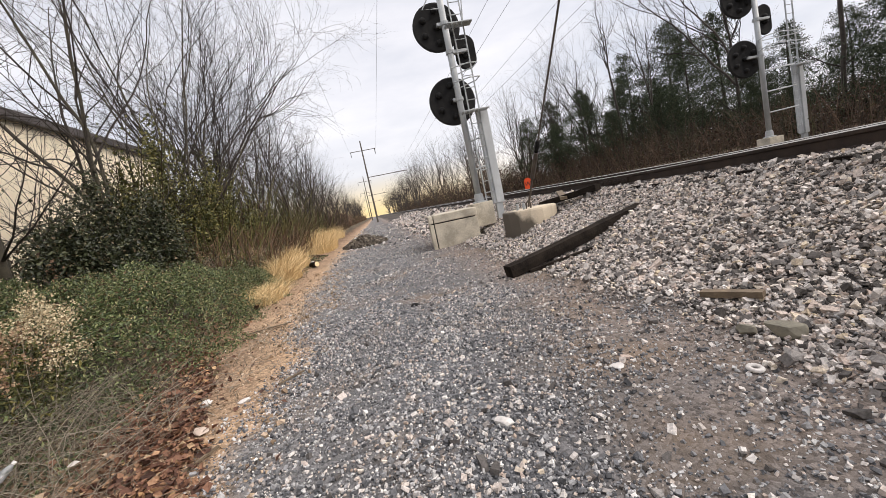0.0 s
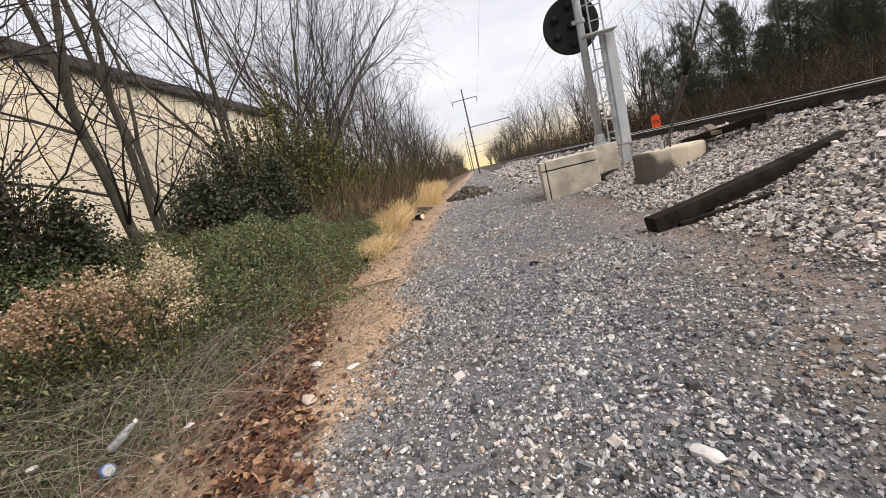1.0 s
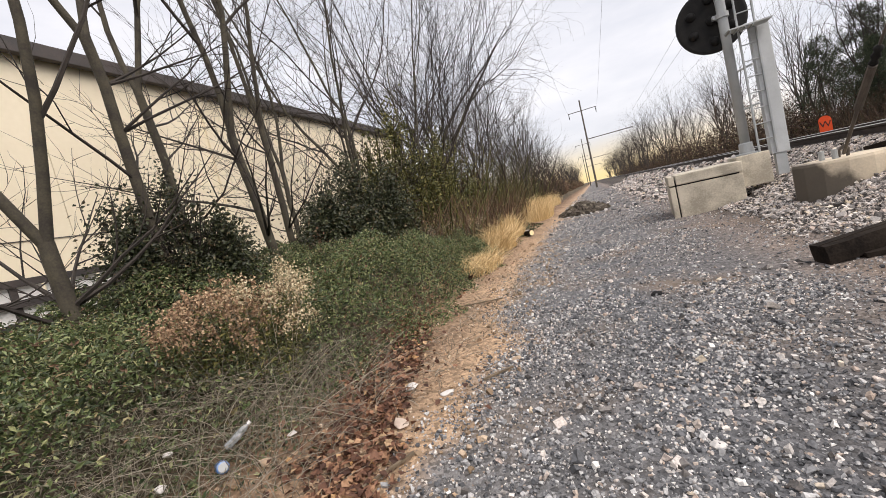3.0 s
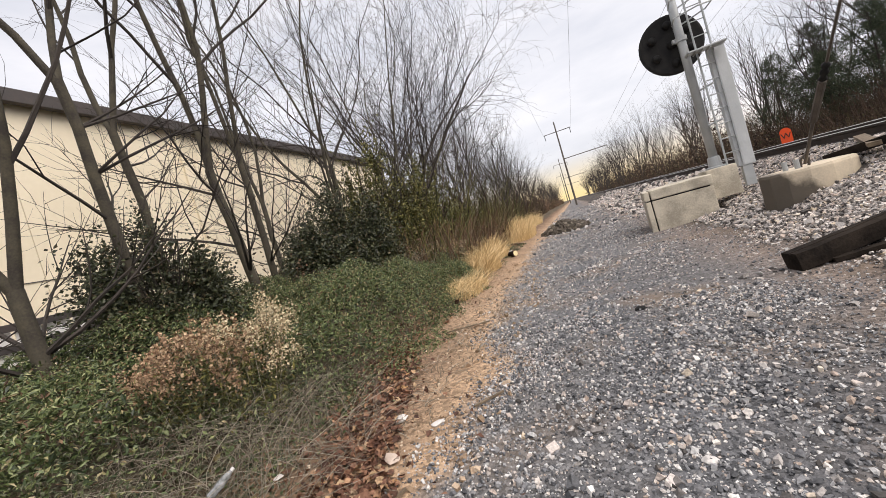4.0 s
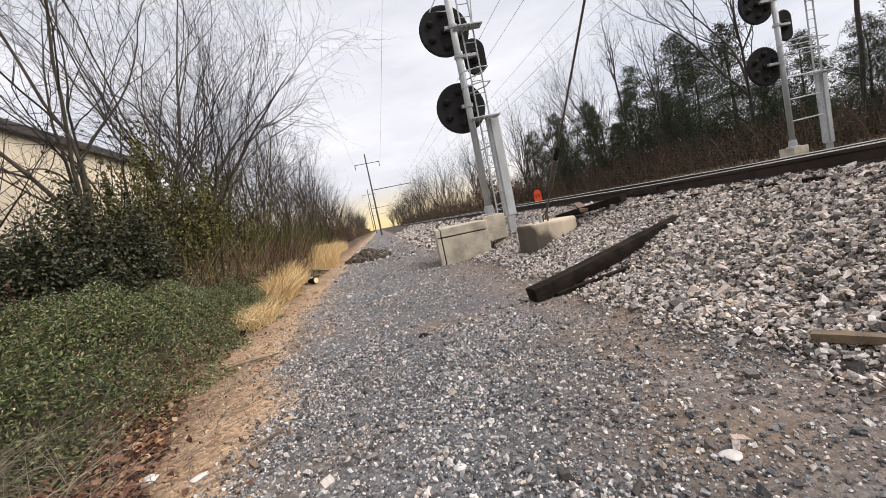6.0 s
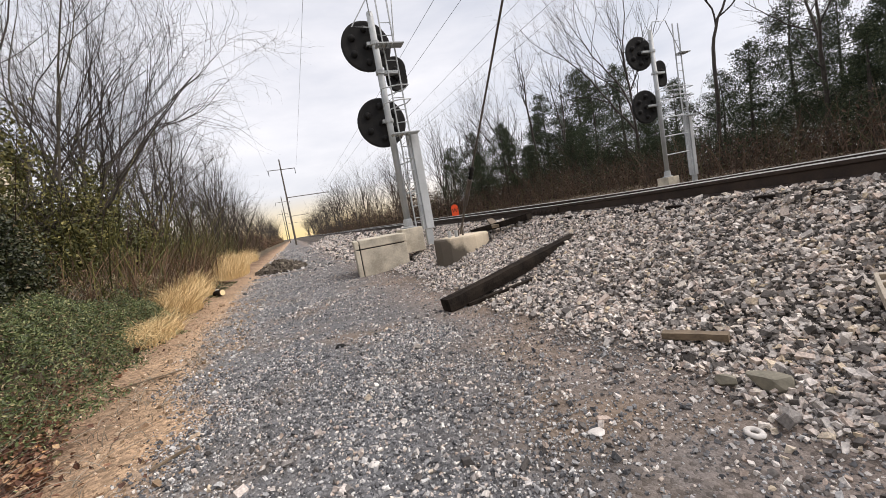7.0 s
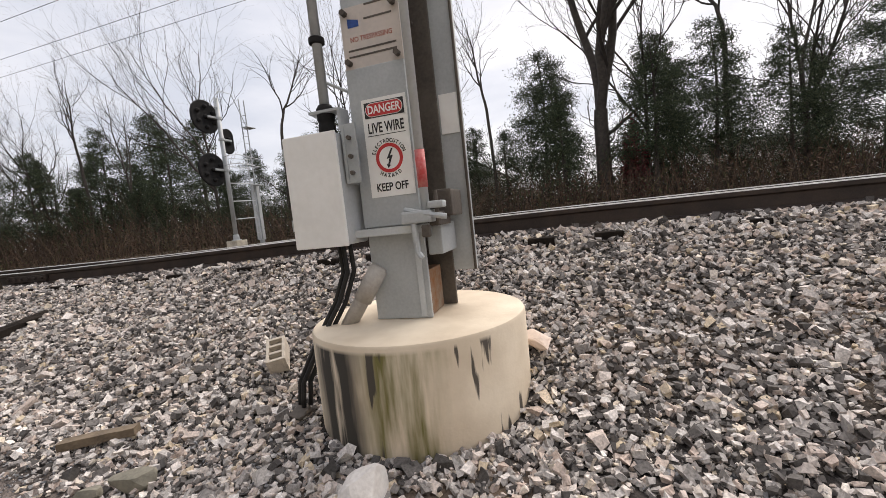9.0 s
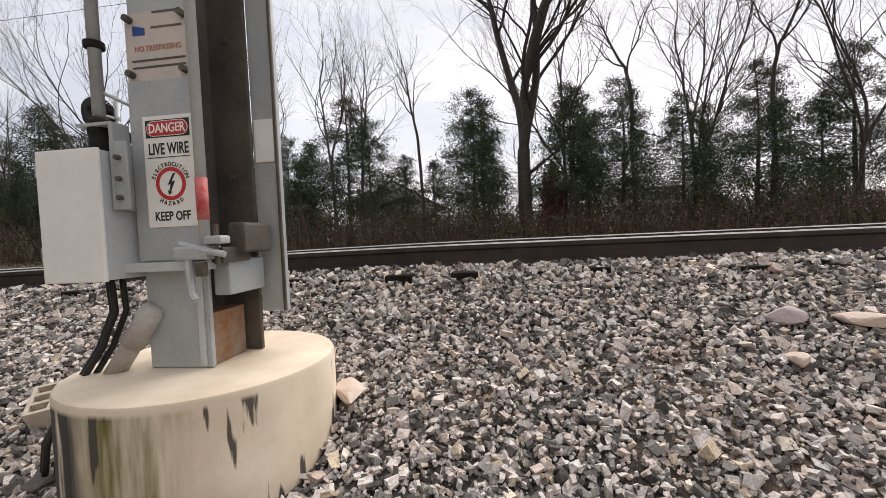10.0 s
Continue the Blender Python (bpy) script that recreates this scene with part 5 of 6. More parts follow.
CON = [conifer(80, 6.6, 1.7), conifer(81, 8.2, 2.7, True), conifer(82, 5.2, 1.75)]
spots = [(26, 12.0, 0, 1.0), (26, 8.1, 1, 0.95), (27, 4.2, 2, 0.95), (24, 16.4, 0, 0.95), (24, 11.7, 2, 0.95), (24, 28, 1, 1.05), (28, 1.2, 1, 1.0), (28, -4.6, 1, 1.1), (28, -8.2, 0, 0.95), (28, -15, 1, 1.2), (28, -18.5, 0, 1.15), (25, 32, 0, 1.0), (25, 36.5, 1, 0.95), (24, 22.5, 1, 0.6), (26, 25, 0, 0.75), (25.5, 40, 2, 1.1), (27, -24, 1, 1.2), (27, -11.8, 2, 0.9), (23, 30, 2, 0.85), (22.5, 46, 1, 0.8), (22.0, 34, 0, 0.75), (23, 20, 2, 0.5), (29, 17, 1, 1.1), (29, 6.5, 0, 0.9), (26, -2.9, 2, 0.8), (29, -21, 1, 1.3), (30, -13, 0, 1.2), (27, 14, 1, 0.9), (22, 39, 1, 1.0), (21, 43, 0, 0.9), (21.5, 26.5, 2, 0.8), (27, 20, 1, 0.75), (28, 24, 1, 0.85), (28, 29, 0, 1.5), (28, 34, 1, 1.4), (27, 38.5, 1, 1.3), (26, 45, 0, 1.3), (24, 50, 1, 1.2), (30, 11, 1, 1.3), (31, 2, 1, 1.3), (31, -6, 0, 1.3), (23, 55, 1, 1.1), (24.5, -3.6, 1, 1.0), (25.5, -6.6, 1, 1.05), (24.5, 0.9, 0, 0.95), (25, -9.6, 1, 0.9), (24, -13.5, 2, 1.2)]
for n_, (x, y, k, s) in enumerate(spots):
    if n_ < 2 or n_ == 2:
        CON[k].location, CON[k].scale, CON[k].rotation_euler.z = (x, y, gz(x, y)), (s, s, s), 0.7 * n_
    else:
        put(CON[k], x, y, s, vrng.uniform(0, 360))


# brush across the track and behind the trees
def brush(name, label, n, xr, yr, hmax, mat, seed, leaf=0.16, twigs=0, zpow=1.6):
    rng = np.random.default_rng(seed)
    x, y = rng.uniform(*xr, n), rng.uniform(*yr, n)
    hh = hmax * (0.55 + 0.45 * bumps(x, y, 5.0)).clip(0.15, 1.2)
    z = ground_z(x, y) + hh * rng.uniform(0, 1, n) ** zpow
    parts = [leaves(np.stack([x, y, z], 1), leaf, rng, 0.2, 0.45)]
    lines = []
    for k in range(twigs):
        a, b = rng.uniform(*xr), rng.uniform(*yr)
        z0, h = gz(a, b), hmax * rng.uniform(0.4, 1.3)
        q = np.linspace(0, 1, 5)
        dx, dy = rng.normal(0, 0.35, 2) * h
        lines.append((np.stack([a + dx * q ** 1.5, b + dy * q ** 1.5, z0 + h * q], 1), 0.014 * (1 - 0.7 * q)))
    if lines:
        parts.append(tubes(lines, 3))
    o = mesh_np(name, *merge(parts), mat)
    return tagged(o, label, "undergrowth", kind="stuff")


brush("far_brush", "brown winter brush at the foot of the trees across the track", 42000, (16.5, 28), (-32, 45), 1.8, M_wood, 101, 0.15, 5200, 1.9)
brush("far_green_brush", "green undergrowth among the trees across the track", 15000, (24, 31), (2, 44), 4.6, M_needle, 102, 0.2, 1200)
brush("distant_brush", "brown winter brush along the distant railway line", 26000, (11.5, 26), (42, 230), 5.5, M_wood, 103, 0.32, 2600)
brush("deep_wood", "dark undergrowth deep in the wood across the track", 22000, (39, 50), (-60, 70), 4.2, M_wood, 104, 0.42, 1600, 1.2)
brush("line_wood", "dark brown winter wood beside the far track", 26000, (19, 30), (24, 80), 3.4, M_wood, 111, 0.2, 2600, 1.3)
brush("evergreen_understorey", "low dark evergreen bushes below the trees across the track", 16000, (24.5, 30), (-32, 3), 2.8, M_needle, 108, 0.17, 500, 1.5)
brush("verge_thicket", "brown and olive winter thicket along the track edge", 26000, (-8.5, -3.2), (11, 60), 2.4, M_wood, 105, 0.13, 2600)
brush("verge_olive", "olive-leaved shrubs at the thicket edge", 24000, (-6.4, -3.1), (10.8, 34), 3.0, M_olive, 106, 0.095, 500)
brush("verge_russet_weeds", "russet and brown withered weeds at the thicket edge", 11000, (-3.9, -2.2), (10.2, 19), 1.05, M_brush, 109, 0.055, 900, 1.3)
brush("verge_olive_weeds", "olive low shrubs at the thicket edge", 9000, (-4.2, -2.4), (10.0, 20), 1.25, M_olive, 110, 0.065, 300, 1.2)
brush("distant_thicket", "brown winter thicket along the distant track edge", 9000, (-9, -3.5), (60, 200), 3.2, M_brush, 107, 0.4, 700)


# ground cover on the verge
_lr = np.random.default_rng(77)
LOBES = np.stack([_lr.uniform(-5.4, -1.8, 150), _lr.uniform(1.2, 11.0, 150), _lr.uniform(0.22, 0.62, 150), _lr.uniform(0.14, 0.46, 150)], 1)


def lobe_height(x, y):
    """Height of the rounded hummocks of the ground cover."""
    top = np.zeros(np.shape(x))
    for lx, ly, r, t in LOBES:
        q = 1 - ((x - lx) ** 2 + (y - ly) ** 2) / (r * r)
        top = np.maximum(top, t * np.sqrt(np.maximum(q, 0)))
    return top


def dead_patch(x, y):
    """Where dead stems and dusty weeds stand in place of the ivy."""
    return np.exp(-(((x + 1.9) / 0.62) ** 2 + ((y - 3.7) / 1.25) ** 2) ** 2)


def veg_height(x, y):
    edge = x + 0.45 * verge_x(y) + 0.18 * bumps(x, y, 0.9)
    h = smooth_step(-1.35, -2.3, edge) * (0.24 + 0.13 * bumps(x, y, 1.3) + 0.07 * bumps(x + 5, y, 0.42))
    h = h + 0.30 * np.exp(-(((x + 2.7) / 0.9) ** 2 + ((y - 7.3) / 1.7) ** 2)) + 0.3 * smooth_step(-3.3, -4.6, x) * smooth_step(4.0, 5.2, y)
    h = h + 0.85 * lobe_height(x, y) * smooth_step(-1.35, -2.1, edge) * (1 - 0.75 * dead_patch(x, y))
    return np.maximum(h, 0.02)


def cover(name, label, n, xr, yr, mat, seed, size, deep=0.25, flat=0.55, dead=-1.0):
    """A leaf layer over the verge; dead: how it takes to the patch of dead stems (-1 shuns it, 1 stays in it)."""
    rng = np.random.default_rng(seed)
    x, y = rng.uniform(*xr, n), rng.uniform(*yr, n)
    d = dead_patch(x, y)
    keep = rng.uniform(0, 1, n) < (0.8 + 0.5 * bumps(x + 1.7 * seed, y, 0.5)) * (d if dead > 0 else 1 - 0.62 * d)
    keep &= rng.uniform(0, 1, n) < smooth_step(-1.2, -1.75, x + 0.45 * verge_x(y) + 0.2 * bumps(x, y, 0.6))
    x, y = x[keep], y[keep]
    n = len(x)
    z = ground_z(x, y) + veg_height(x, y) - deep * rng.uniform(0, 1, n) ** 1.7 + rng.normal(0, 0.022, n)
    o = mesh_np(name, *leaves(np.stack([x, y, np.maximum(z, ground_z(x, y) + 0.01)], 1), size, rng, flat, 0.42), mat)
    return tagged(o, label, "ground cover", kind="stuff")


cover("ground_ivy", "dense low green ivy and vines covering the verge", 150000, (-5.0, -1.3), (1.6, 10.5), M_cover, 201, 0.037, 0.28, 0.42)
cover("ground_ivy_far", "low green ivy on the verge further along", 22000, (-6.5, -1.6), (10.5, 17), M_ivy, 202, 0.07)
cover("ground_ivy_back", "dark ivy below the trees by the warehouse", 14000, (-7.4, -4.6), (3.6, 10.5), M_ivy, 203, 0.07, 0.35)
cover("ground_ivy_behind", "low green ivy on the verge further back", 26000, (-6.5, -1.5), (-8.0, 1.7), M_cover, 206, 0.075, 0.4, 0.4)
cover("verge_dry_leaves", "withered olive and brown leaves in the ivy", 9000, (-4.6, -1.3), (1.6, 9.5), M_brush, 204, 0.042, 0.2, 0.3)
# lower leaves take the darker leaf colour to deepen shade below the ivy
cover("verge_shaded_vines", "vine leaves under the ivy, coloured dark for the shade there", 26000, (-4.8, -1.5), (1.6, 10.5), M_ivy, 205, 0.055, 0.5, 0.4)
cover("dusty_weeds", "small dusty grey-green weeds among dead stems", 26000, (-3.0, -1.2), (1.8, 5.6), M_dusty, 207, 0.026, 0.22, 0.35, 1.0)


# ivy-grown mounds
M_ivy_dark = ramp_material("dark_tangled_ivy", [(0.0, (0.012, 0.015, 0.008)), (0.5, (0.034, 0.044, 0.018)), (0.85, (0.07, 0.078, 0.032)), (1.0, (0.15, 0.11, 0.065))], 0.5, bump=0, spec=0.5)
M_red = ramp_material("dark_red_leaves", [(0.0, (0.05, 0.012, 0.014)), (0.6, (0.12, 0.025, 0.03)), (1.0, (0.20, 0.06, 0.05))], 0.7, bump=0)


def ivy_mound(at, rx, ry, h, n, seed, mat, size, label, stems=40, name="ivy_mound"):
    rng = np.random.default_rng(seed)
    e = empty(name, (at[0], at[1], gz(*at)))
    tagged(e, label, "shrub")
    # several overlapping lobes, the tall ones near the middle
    lobes = [(0.0, 0.0, 0.72, 1.0)] + [(0.62 * math.cos(a + seed), 0.62 * math.sin(a + seed), rng.uniform(0.32, 0.55), rng.uniform(0.42, 0.85)) for a in np.arange(7) * 0.9]
    which = rng.choice(len(lobes), n, p=np.array([l[2] for l in lobes]) / sum(l[2] for l in lobes))
    L = np.array(lobes)[which]
    th, u = rng.uniform(0, 6.283, n), rng.uniform(0, 1, n) ** 0.8
    ph = u * math.pi / 2
    shell = (1 - 0.38 * rng.uniform(0, 1, n) ** 1.6) * (1 + 0.16 * np.sin(5 * th + 4 * u + which) + 0.10 * np.sin(11 * th - 7 * u)) + rng.normal(0, 0.05, n)
    p = np.stack([rx * (L[:, 0] + L[:, 2] * np.cos(ph) * np.cos(th) * shell), ry * (L[:, 1] + L[:, 2] * np.cos(ph) * np.sin(th) * shell), h * L[:, 3] * np.sin(ph) * shell], 1)
    shoots = rng.integers(0, n, n // 14)
    p[shoots] *= rng.uniform(1.0, 1.28, (len(shoots), 1))
    mesh_np("foliage", *leaves(p, size, rng, 0.35, 0.7), mat, e)
    lines = []
    for k in range(stems):
        a = rng.uniform(0, 6.28)
        q = np.linspace(0, 1, 6)
        R, H = rng.uniform(0.3, 1.0), rng.uniform(0.8, 1.2)
        lines.append((np.stack([rx * R * q * math.cos(a) + 0.05 * np.sin(6 * q + k), ry * R * q * math.sin(a), h * H * q * (1 - 0.35 * R * q)], 1), 0.012 * (1 - 0.75 * q)))
    tagged(mesh_np("stem_tangle", *tubes(lines, 4), M_twig, e), kind="stuff")
    return e


ivy_mound((-4.45, 9.7), 1.25, 1.7, 2.05, 36000, 301, M_ivy_dark, 0.062, "dark green ivy-smothered shrub beside the track")
ivy_mound((-4.75, 5.8), 0.9, 0.95, 1.75, 27000, 302, M_ivy_dark, 0.05, "dark ivy tangled round the tree trunks", 130)
ivy_mound((-4.5, 12.6), 1.3, 1.7, 3.5, 17000, 303, M_olive, 0.085, "olive yellow leafy shrub in front of the bare trees", 70, "leafy_shrub")
ivy_mound((-4.5, 16.2), 1.4, 2.2, 3.2, 16000, 304, M_olive, 0.09, "olive green leafy shrub at the thicket edge", 60, "leafy_shrub")
ivy_mound((-3.6, 12.0), 0.55, 0.7, 0.95, 1800, 305, M_brush, 0.05, "russet withered shrub at the verge", 60, "russet_shrub")
ivy_mound((-2.9, 14.6), 0.7, 1.0, 0.9, 2200, 306, M_brush, 0.06, "brown withered shrub at the verge", 60, "russet_shrub")
ivy_mound((-4.1, 7.75), 0.35, 0.4, 0.9, 700, 307, M_brush, 0.05, "russet dry plants at the foot of a trunk", 40, "russet_shrub")


ivy_mound((25.0, -2.7), 0.8, 0.8, 4.0, 4500, 310, M_red, 0.12, "dark red-leaved shrub at the foot of the old tree", 30, "red_shrub")


# seed-headed weeds
def goldenrod(at, n, radius, h, seed, white, label):
    rng = np.random.default_rng(seed)
    e = empty("goldenrod_clump", (at[0], at[1], gz(*at)))
    tagged(e, label, "weeds")
    stems, pl, wh, lf = [], [], [], []
    for k in range(n):
        a, R = rng.uniform(0, 6.28), radius * math.sqrt(rng.uniform(0, 1))
        bx, by = R * 0.55 * math.cos(a), R * 0.55 * math.sin(a)
        tx, ty, hh = R * 1.1 * math.cos(a), R * 1.1 * math.sin(a), h * rng.uniform(0.68, 1.05) * (1 - 0.25 * (R / radius) ** 2)
        q = np.linspace(0, 1, 6)
        nod = rng.normal(0, 0.06, 2)
        s = np.stack([bx + (tx - bx) * q + nod[0] * q ** 3, by + (ty - by) * q + nod[1] * q ** 3, hh * q], 1)
        stems.append((s, 0.0035 * (1 - 0.6 * q)))
        m = 70
        t = rng.uniform(0.76, 1.02, m)
        c = np.stack([np.interp(t, q, s[:, i]) for i in range(3)], 1)
        wide = 0.034 * (1.2 - (t - 0.76) / 0.30)[:, None]
        c = c + rng.normal(0, 1, (m, 3)) * wide
        if math.cos(a - white) > 0.6 and R > radius * 0.45:
            wh.append(leaves(s[-1] + rng.normal(0, 1, (110, 3)) * np.array([0.036, 0.036, 0.05]), 0.018, rng, 0.1, 0.8))
        else:
            pl.append(leaves(c, 0.022, rng, 0.1, 0.8))
        t = rng.uniform(0.05, 0.8, 40)
        c = np.stack([np.interp(t, q, s[:, i]) for i in range(3)], 1) + rng.normal(0, 0.05, (40, 3))
        lf.append(leaves(c, 0.046, rng, 0.2, 0.34))
    tagged(mesh_np("stem_tangle", *tubes(stems, 4), M_drystem, e), kind="stuff")
    tagged(mesh_np("seed_fluff", *merge(pl), M_plume, e), "tan seed plumes", kind="stuff")
    if wh:
        tagged(mesh_np("seed_fluff", *merge(wh), M_plume_white, e), "cream fluffy seed plumes", kind="stuff")
    tagged(mesh_np("foliage", *merge(lf), M_olive, e), kind="stuff")
    return e


goldenrod((-2.5, 4.4), 95, 0.55, 0.85, 401, 0.35, "tan goldenrod clump with fluffy seed heads in the ivy")
goldenrod((-2.12, 4.3), 14, 0.26, 0.82, 402, 0.0, "cream goldenrod clump with fluffy seed heads in the ivy")
goldenrod((-3.4, 11.0), 20, 0.6, 0.8, 403, 0.5, "withered goldenrod clump at the verge")
goldenrod((-2.7, 11.6), 16, 0.5, 0.75, 404, 0.5, "withered goldenrod clump at the verge")


# dry grass
def grass(name, label, at, rx, ry, n, h, seed, mat, bend=0.5, thick=0.006):
    rng = np.random.default_rng(seed)
    e_ = []
    for k in range(n):
        a, R = rng.uniform(0, 6.28), math.sqrt(rng.uniform(0, 1))
        x, y = at[0] + rx * R * math.cos(a), at[1] + ry * R * math.sin(a)
        hh = h * rng.uniform(0.5, 1.15) * (1 - 0.45 * R * R)
        q = np.linspace(0, 1, 5)
        dx, dy = rng.normal(0, bend, 2) * hh
        e_.append((np.stack([x + dx * q ** 2, y + dy * q ** 2, gz(x, y) + hh * (q - 0.25 * q * q * rng.uniform(0, 1))], 1), thick * (1 - 0.75 * q)))
    o = mesh_np(name, *tubes(e_, 3), mat)
    return tagged(o, label, "grass", kind="stuff")


grass("dry_grass_tuft", "golden dry grass tuft at the edge of the gravel", (-1.95, 11.3), 0.34, 0.9, 1100, 0.62, 501, M_straw)
grass("dry_grass_clump", "golden dry grass clump beside the cut log", (-2.15, 13.6), 0.4, 0.9, 800, 0.7, 508, M_straw)
grass("dry_grass_band", "band of golden dry grass along the track edge", (-2.2, 20.5), 0.6, 3.4, 3000, 1.0, 502, M_straw, 0.35)
grass("dry_grass_far", "far golden dry grass along the track edge", (-2.5, 31), 0.5, 3.0, 700, 0.9, 503, M_straw, 0.35)
grass("dry_grass_low", "flattened straw at the gravel edge", (-1.75, 9.0), 0.26, 0.9, 420, 0.34, 504, M_straw, 0.9)
grass("tangled_stems", "tangle of thin grey dry stems over the ivy", (-1.9, 3.75), 0.7, 1.5, 900, 0.36, 505, M_drystem, 1.3, 0.0028)
grass("dry_weed_stems", "thin grey-brown weed stems standing in the ivy", (-3.0, 6.0), 1.4, 3.2, 420, 0.62, 506, M_drystem, 0.4, 0.003)
grass("verge_weed_stems", "brown weed stems at the verge", (-3.2, 12.5), 0.9, 4.0, 900, 0.95, 507, M_drystem, 0.4)


# fallen leaves
def litter(name, label, n, x0, spread, yr, seed, size, mat):
    rng = np.random.default_rng(seed)
    y = rng.uniform(*yr, n)
    u = rng.normal(0, 1, n)
    wave = 0.6 * bumps(0 * y + x0, y, 0.9) + 0.4 * bumps(0 * y + 3.0, y, 0.35)
    x = x0 + 0.45 * smooth_step(4.8, 2.8, y) - 0.55 * smooth_step(4.2, 7.0, y) + spread * (0.55 * wave + u * (0.9 + 0.55 * wave))
    keep = rng.uniform(0, 1, n) < (0.62 + 0.5 * bumps(x, y, 0.28)) * (1 - 0.6 * smooth_step(4.6, 6.5, y))
    keep &= x + rng.exponential(0.05 if spread < 0.3 else 0.4, n) * rng.choice((-1, 1), n) < np.interp(y, (2.0, 3.4, 4.5, 5.8, 8.0), (-0.62, -0.74, -1.15, -1.5, -1.75)) + 0.07 * bumps(x, y, 0.4)
    x, y = x[keep], y[keep]
    n = len(x)
    z = ground_z(x, y) + 0.012 + np.abs(rng.normal(0, 0.018, n))
    o = mesh_np(name, *leaves(np.stack([x, y, z], 1), size, rng, 0.62, 0.75), mat)
    return tagged(o, label, "leaf litter", kind="stuff")


litter("leaf_litter", "drift of red-brown fallen leaves along the verge", 11500, -1.36, 0.19, (0.0, 6.2), 601, 0.047, M_litter)
litter("leaf_litter_edge", "scattered red-brown leaves thinning out over the sand", 3600, -1.12, 0.2, (0.5, 4.9), 606, 0.05, M_litter)
litter("leaf_litter_far", "brown fallen leaves along the verge further on", 5200, -1.55, 0.22, (6.0, 17), 602, 0.048, M_litter)
litter("scattered_leaves", "stray fallen leaves on the sandy edge", 1200, -0.85, 0.35, (1.0, 12), 603, 0.045, M_litter)
litter("broad_leaves", "broad tan fallen leaves on the leaf drift", 70, -1.2, 0.22, (1.4, 8), 605, 0.13, M_litter)
grass("wood_chips", "bark and twig scraps on the sandy edge", (-1.05, 6.2), 0.30, 3.4, 300, 0.09, 604, M_drystem, 1.6, 0.004)


# ---- small litter on the verge ----
def build_bottle():
    b = empty("crushed_bottle", (-1.76, 3.52, 0.21))
    tagged(b, "crumpled clear plastic bottle caught in dry stems", "bottle")
    m = material("clear_crumpled_plastic", (0.40, 0.41, 0.43), (0.13, 0.14, 0.13), 20, 60, rough=0.2, bump=0.5)
    part("body", lathe_bm([(0.026, 0.0), (0.032, 0.012), (0.028, 0.05), (0.033, 0.09), (0.029, 0.12), (0.026, 0.15), (0.012, 0.185)], 14, wobble=0.2), m, b, "", True)
    part("cap", lathe_bm([(0.014, 0.186), (0.014, 0.205)], 12), M_white, b, "white screw cap")
    b.rotation_euler, b.scale = (radians(58), radians(-10), radians(150)), (0.8, 0.7, 0.8)


build_bottle()


def build_can():
    b = empty("crushed_can", (-1.72, 3.44, gz(-1.72, 3.44) + 0.07))
    tagged(b, "crushed blue drink can among fallen leaves", "can")
    part("body", lathe_bm([(0.024, 0.0), (0.032, 0.008), (0.026, 0.04), (0.031, 0.07), (0.025, 0.078)], 14, wobble=0.3), material("blue_can_paint", (0.06, 0.22, 0.62), (0.35, 0.42, 0.55), 22, 60, rough=0.35, metal=0.4), b, "", True)
    part("lid", lathe_bm([(0.024, 0.0785), (0.022, 0.081)], 14), M_grey_light, b)
    b.rotation_euler = (radians(75), 0, radians(60))


build_can()
for k, (x, y) in enumerate(((-1.98, 3.36), (-1.50, 3.72), (-1.78, 3.18))):
    rock("paper_scrap", (x, y, gz(x, y) + 0.12), (0.034, 0.026, 0.018), M_rock_white, "crumpled white paper scrap in the dry stems", 41 + k, category="litter", turn=40 * k)
rock("pale_stone", (-0.83, 4.40, gz(-0.83, 4.4) + 0.012), (0.055, 0.045, 0.022), M_rock_white, "pale flat stone at the edge of the gravel", 51, turn=20)
rock("pale_shard", (-1.13, 4.47, gz(-1.13, 4.47) + 0.02), (0.07, 0.04, 0.025), M_rock_white, "pale broken shard among fallen leaves", 52, turn=60)
rock("pale_shard", (-1.0, 4.02, gz(-1.0, 4.02) + 0.02), (0.09, 0.05, 0.02), M_rock_pink, "pale broken shard at the leaf edge", 53, turn=-40)
rock("dark_stone", (0.62, 6.05, gz(0.62, 6.05) + 0.015), (0.06, 0.05, 0.03), M_black, "dark lump lying on the gravel", 54)
rock("path_stone", (0.80, 3.15, gz(0.8, 3.15) + 0.012), (0.04, 0.065, 0.025), M_rock_white, "pale angular stone bedded in the gravel", 55, turn=30)
rock("path_stone", (0.55, 3.81, gz(0.55, 3.81) + 0.01), (0.042, 0.032, 0.016), M_rock_white, "pale flat stone bedded in the gravel", 56, turn=10)
rock("path_stone", (1.565, 3.36, gz(1.565, 3.36) + 0.01), (0.05, 0.036, 0.018), M_rock_white, "pale flat stone bedded in the gravel", 57, turn=-20)
plank("fallen_stick", (-1.05, 3.25, 0.03), (-0.78, 3.75, 0.025), 0.015, 0.012, M_oldwood, "short brown stick on the sandy edge", "stick")
plank("fallen_stick", (-1.45, 6.55, 0.05), (-0.95, 6.75, 0.03), 0.014, 0.012, M_oldwood, "thin brown stick on the sandy edge", "stick")
plank("fallen_stick", (-0.62, 4.55, 0.02), (-0.45, 4.72, 0.02), 0.014, 0.012, M_oldwood, "thin dark stick at the edge of the gravel", "stick")


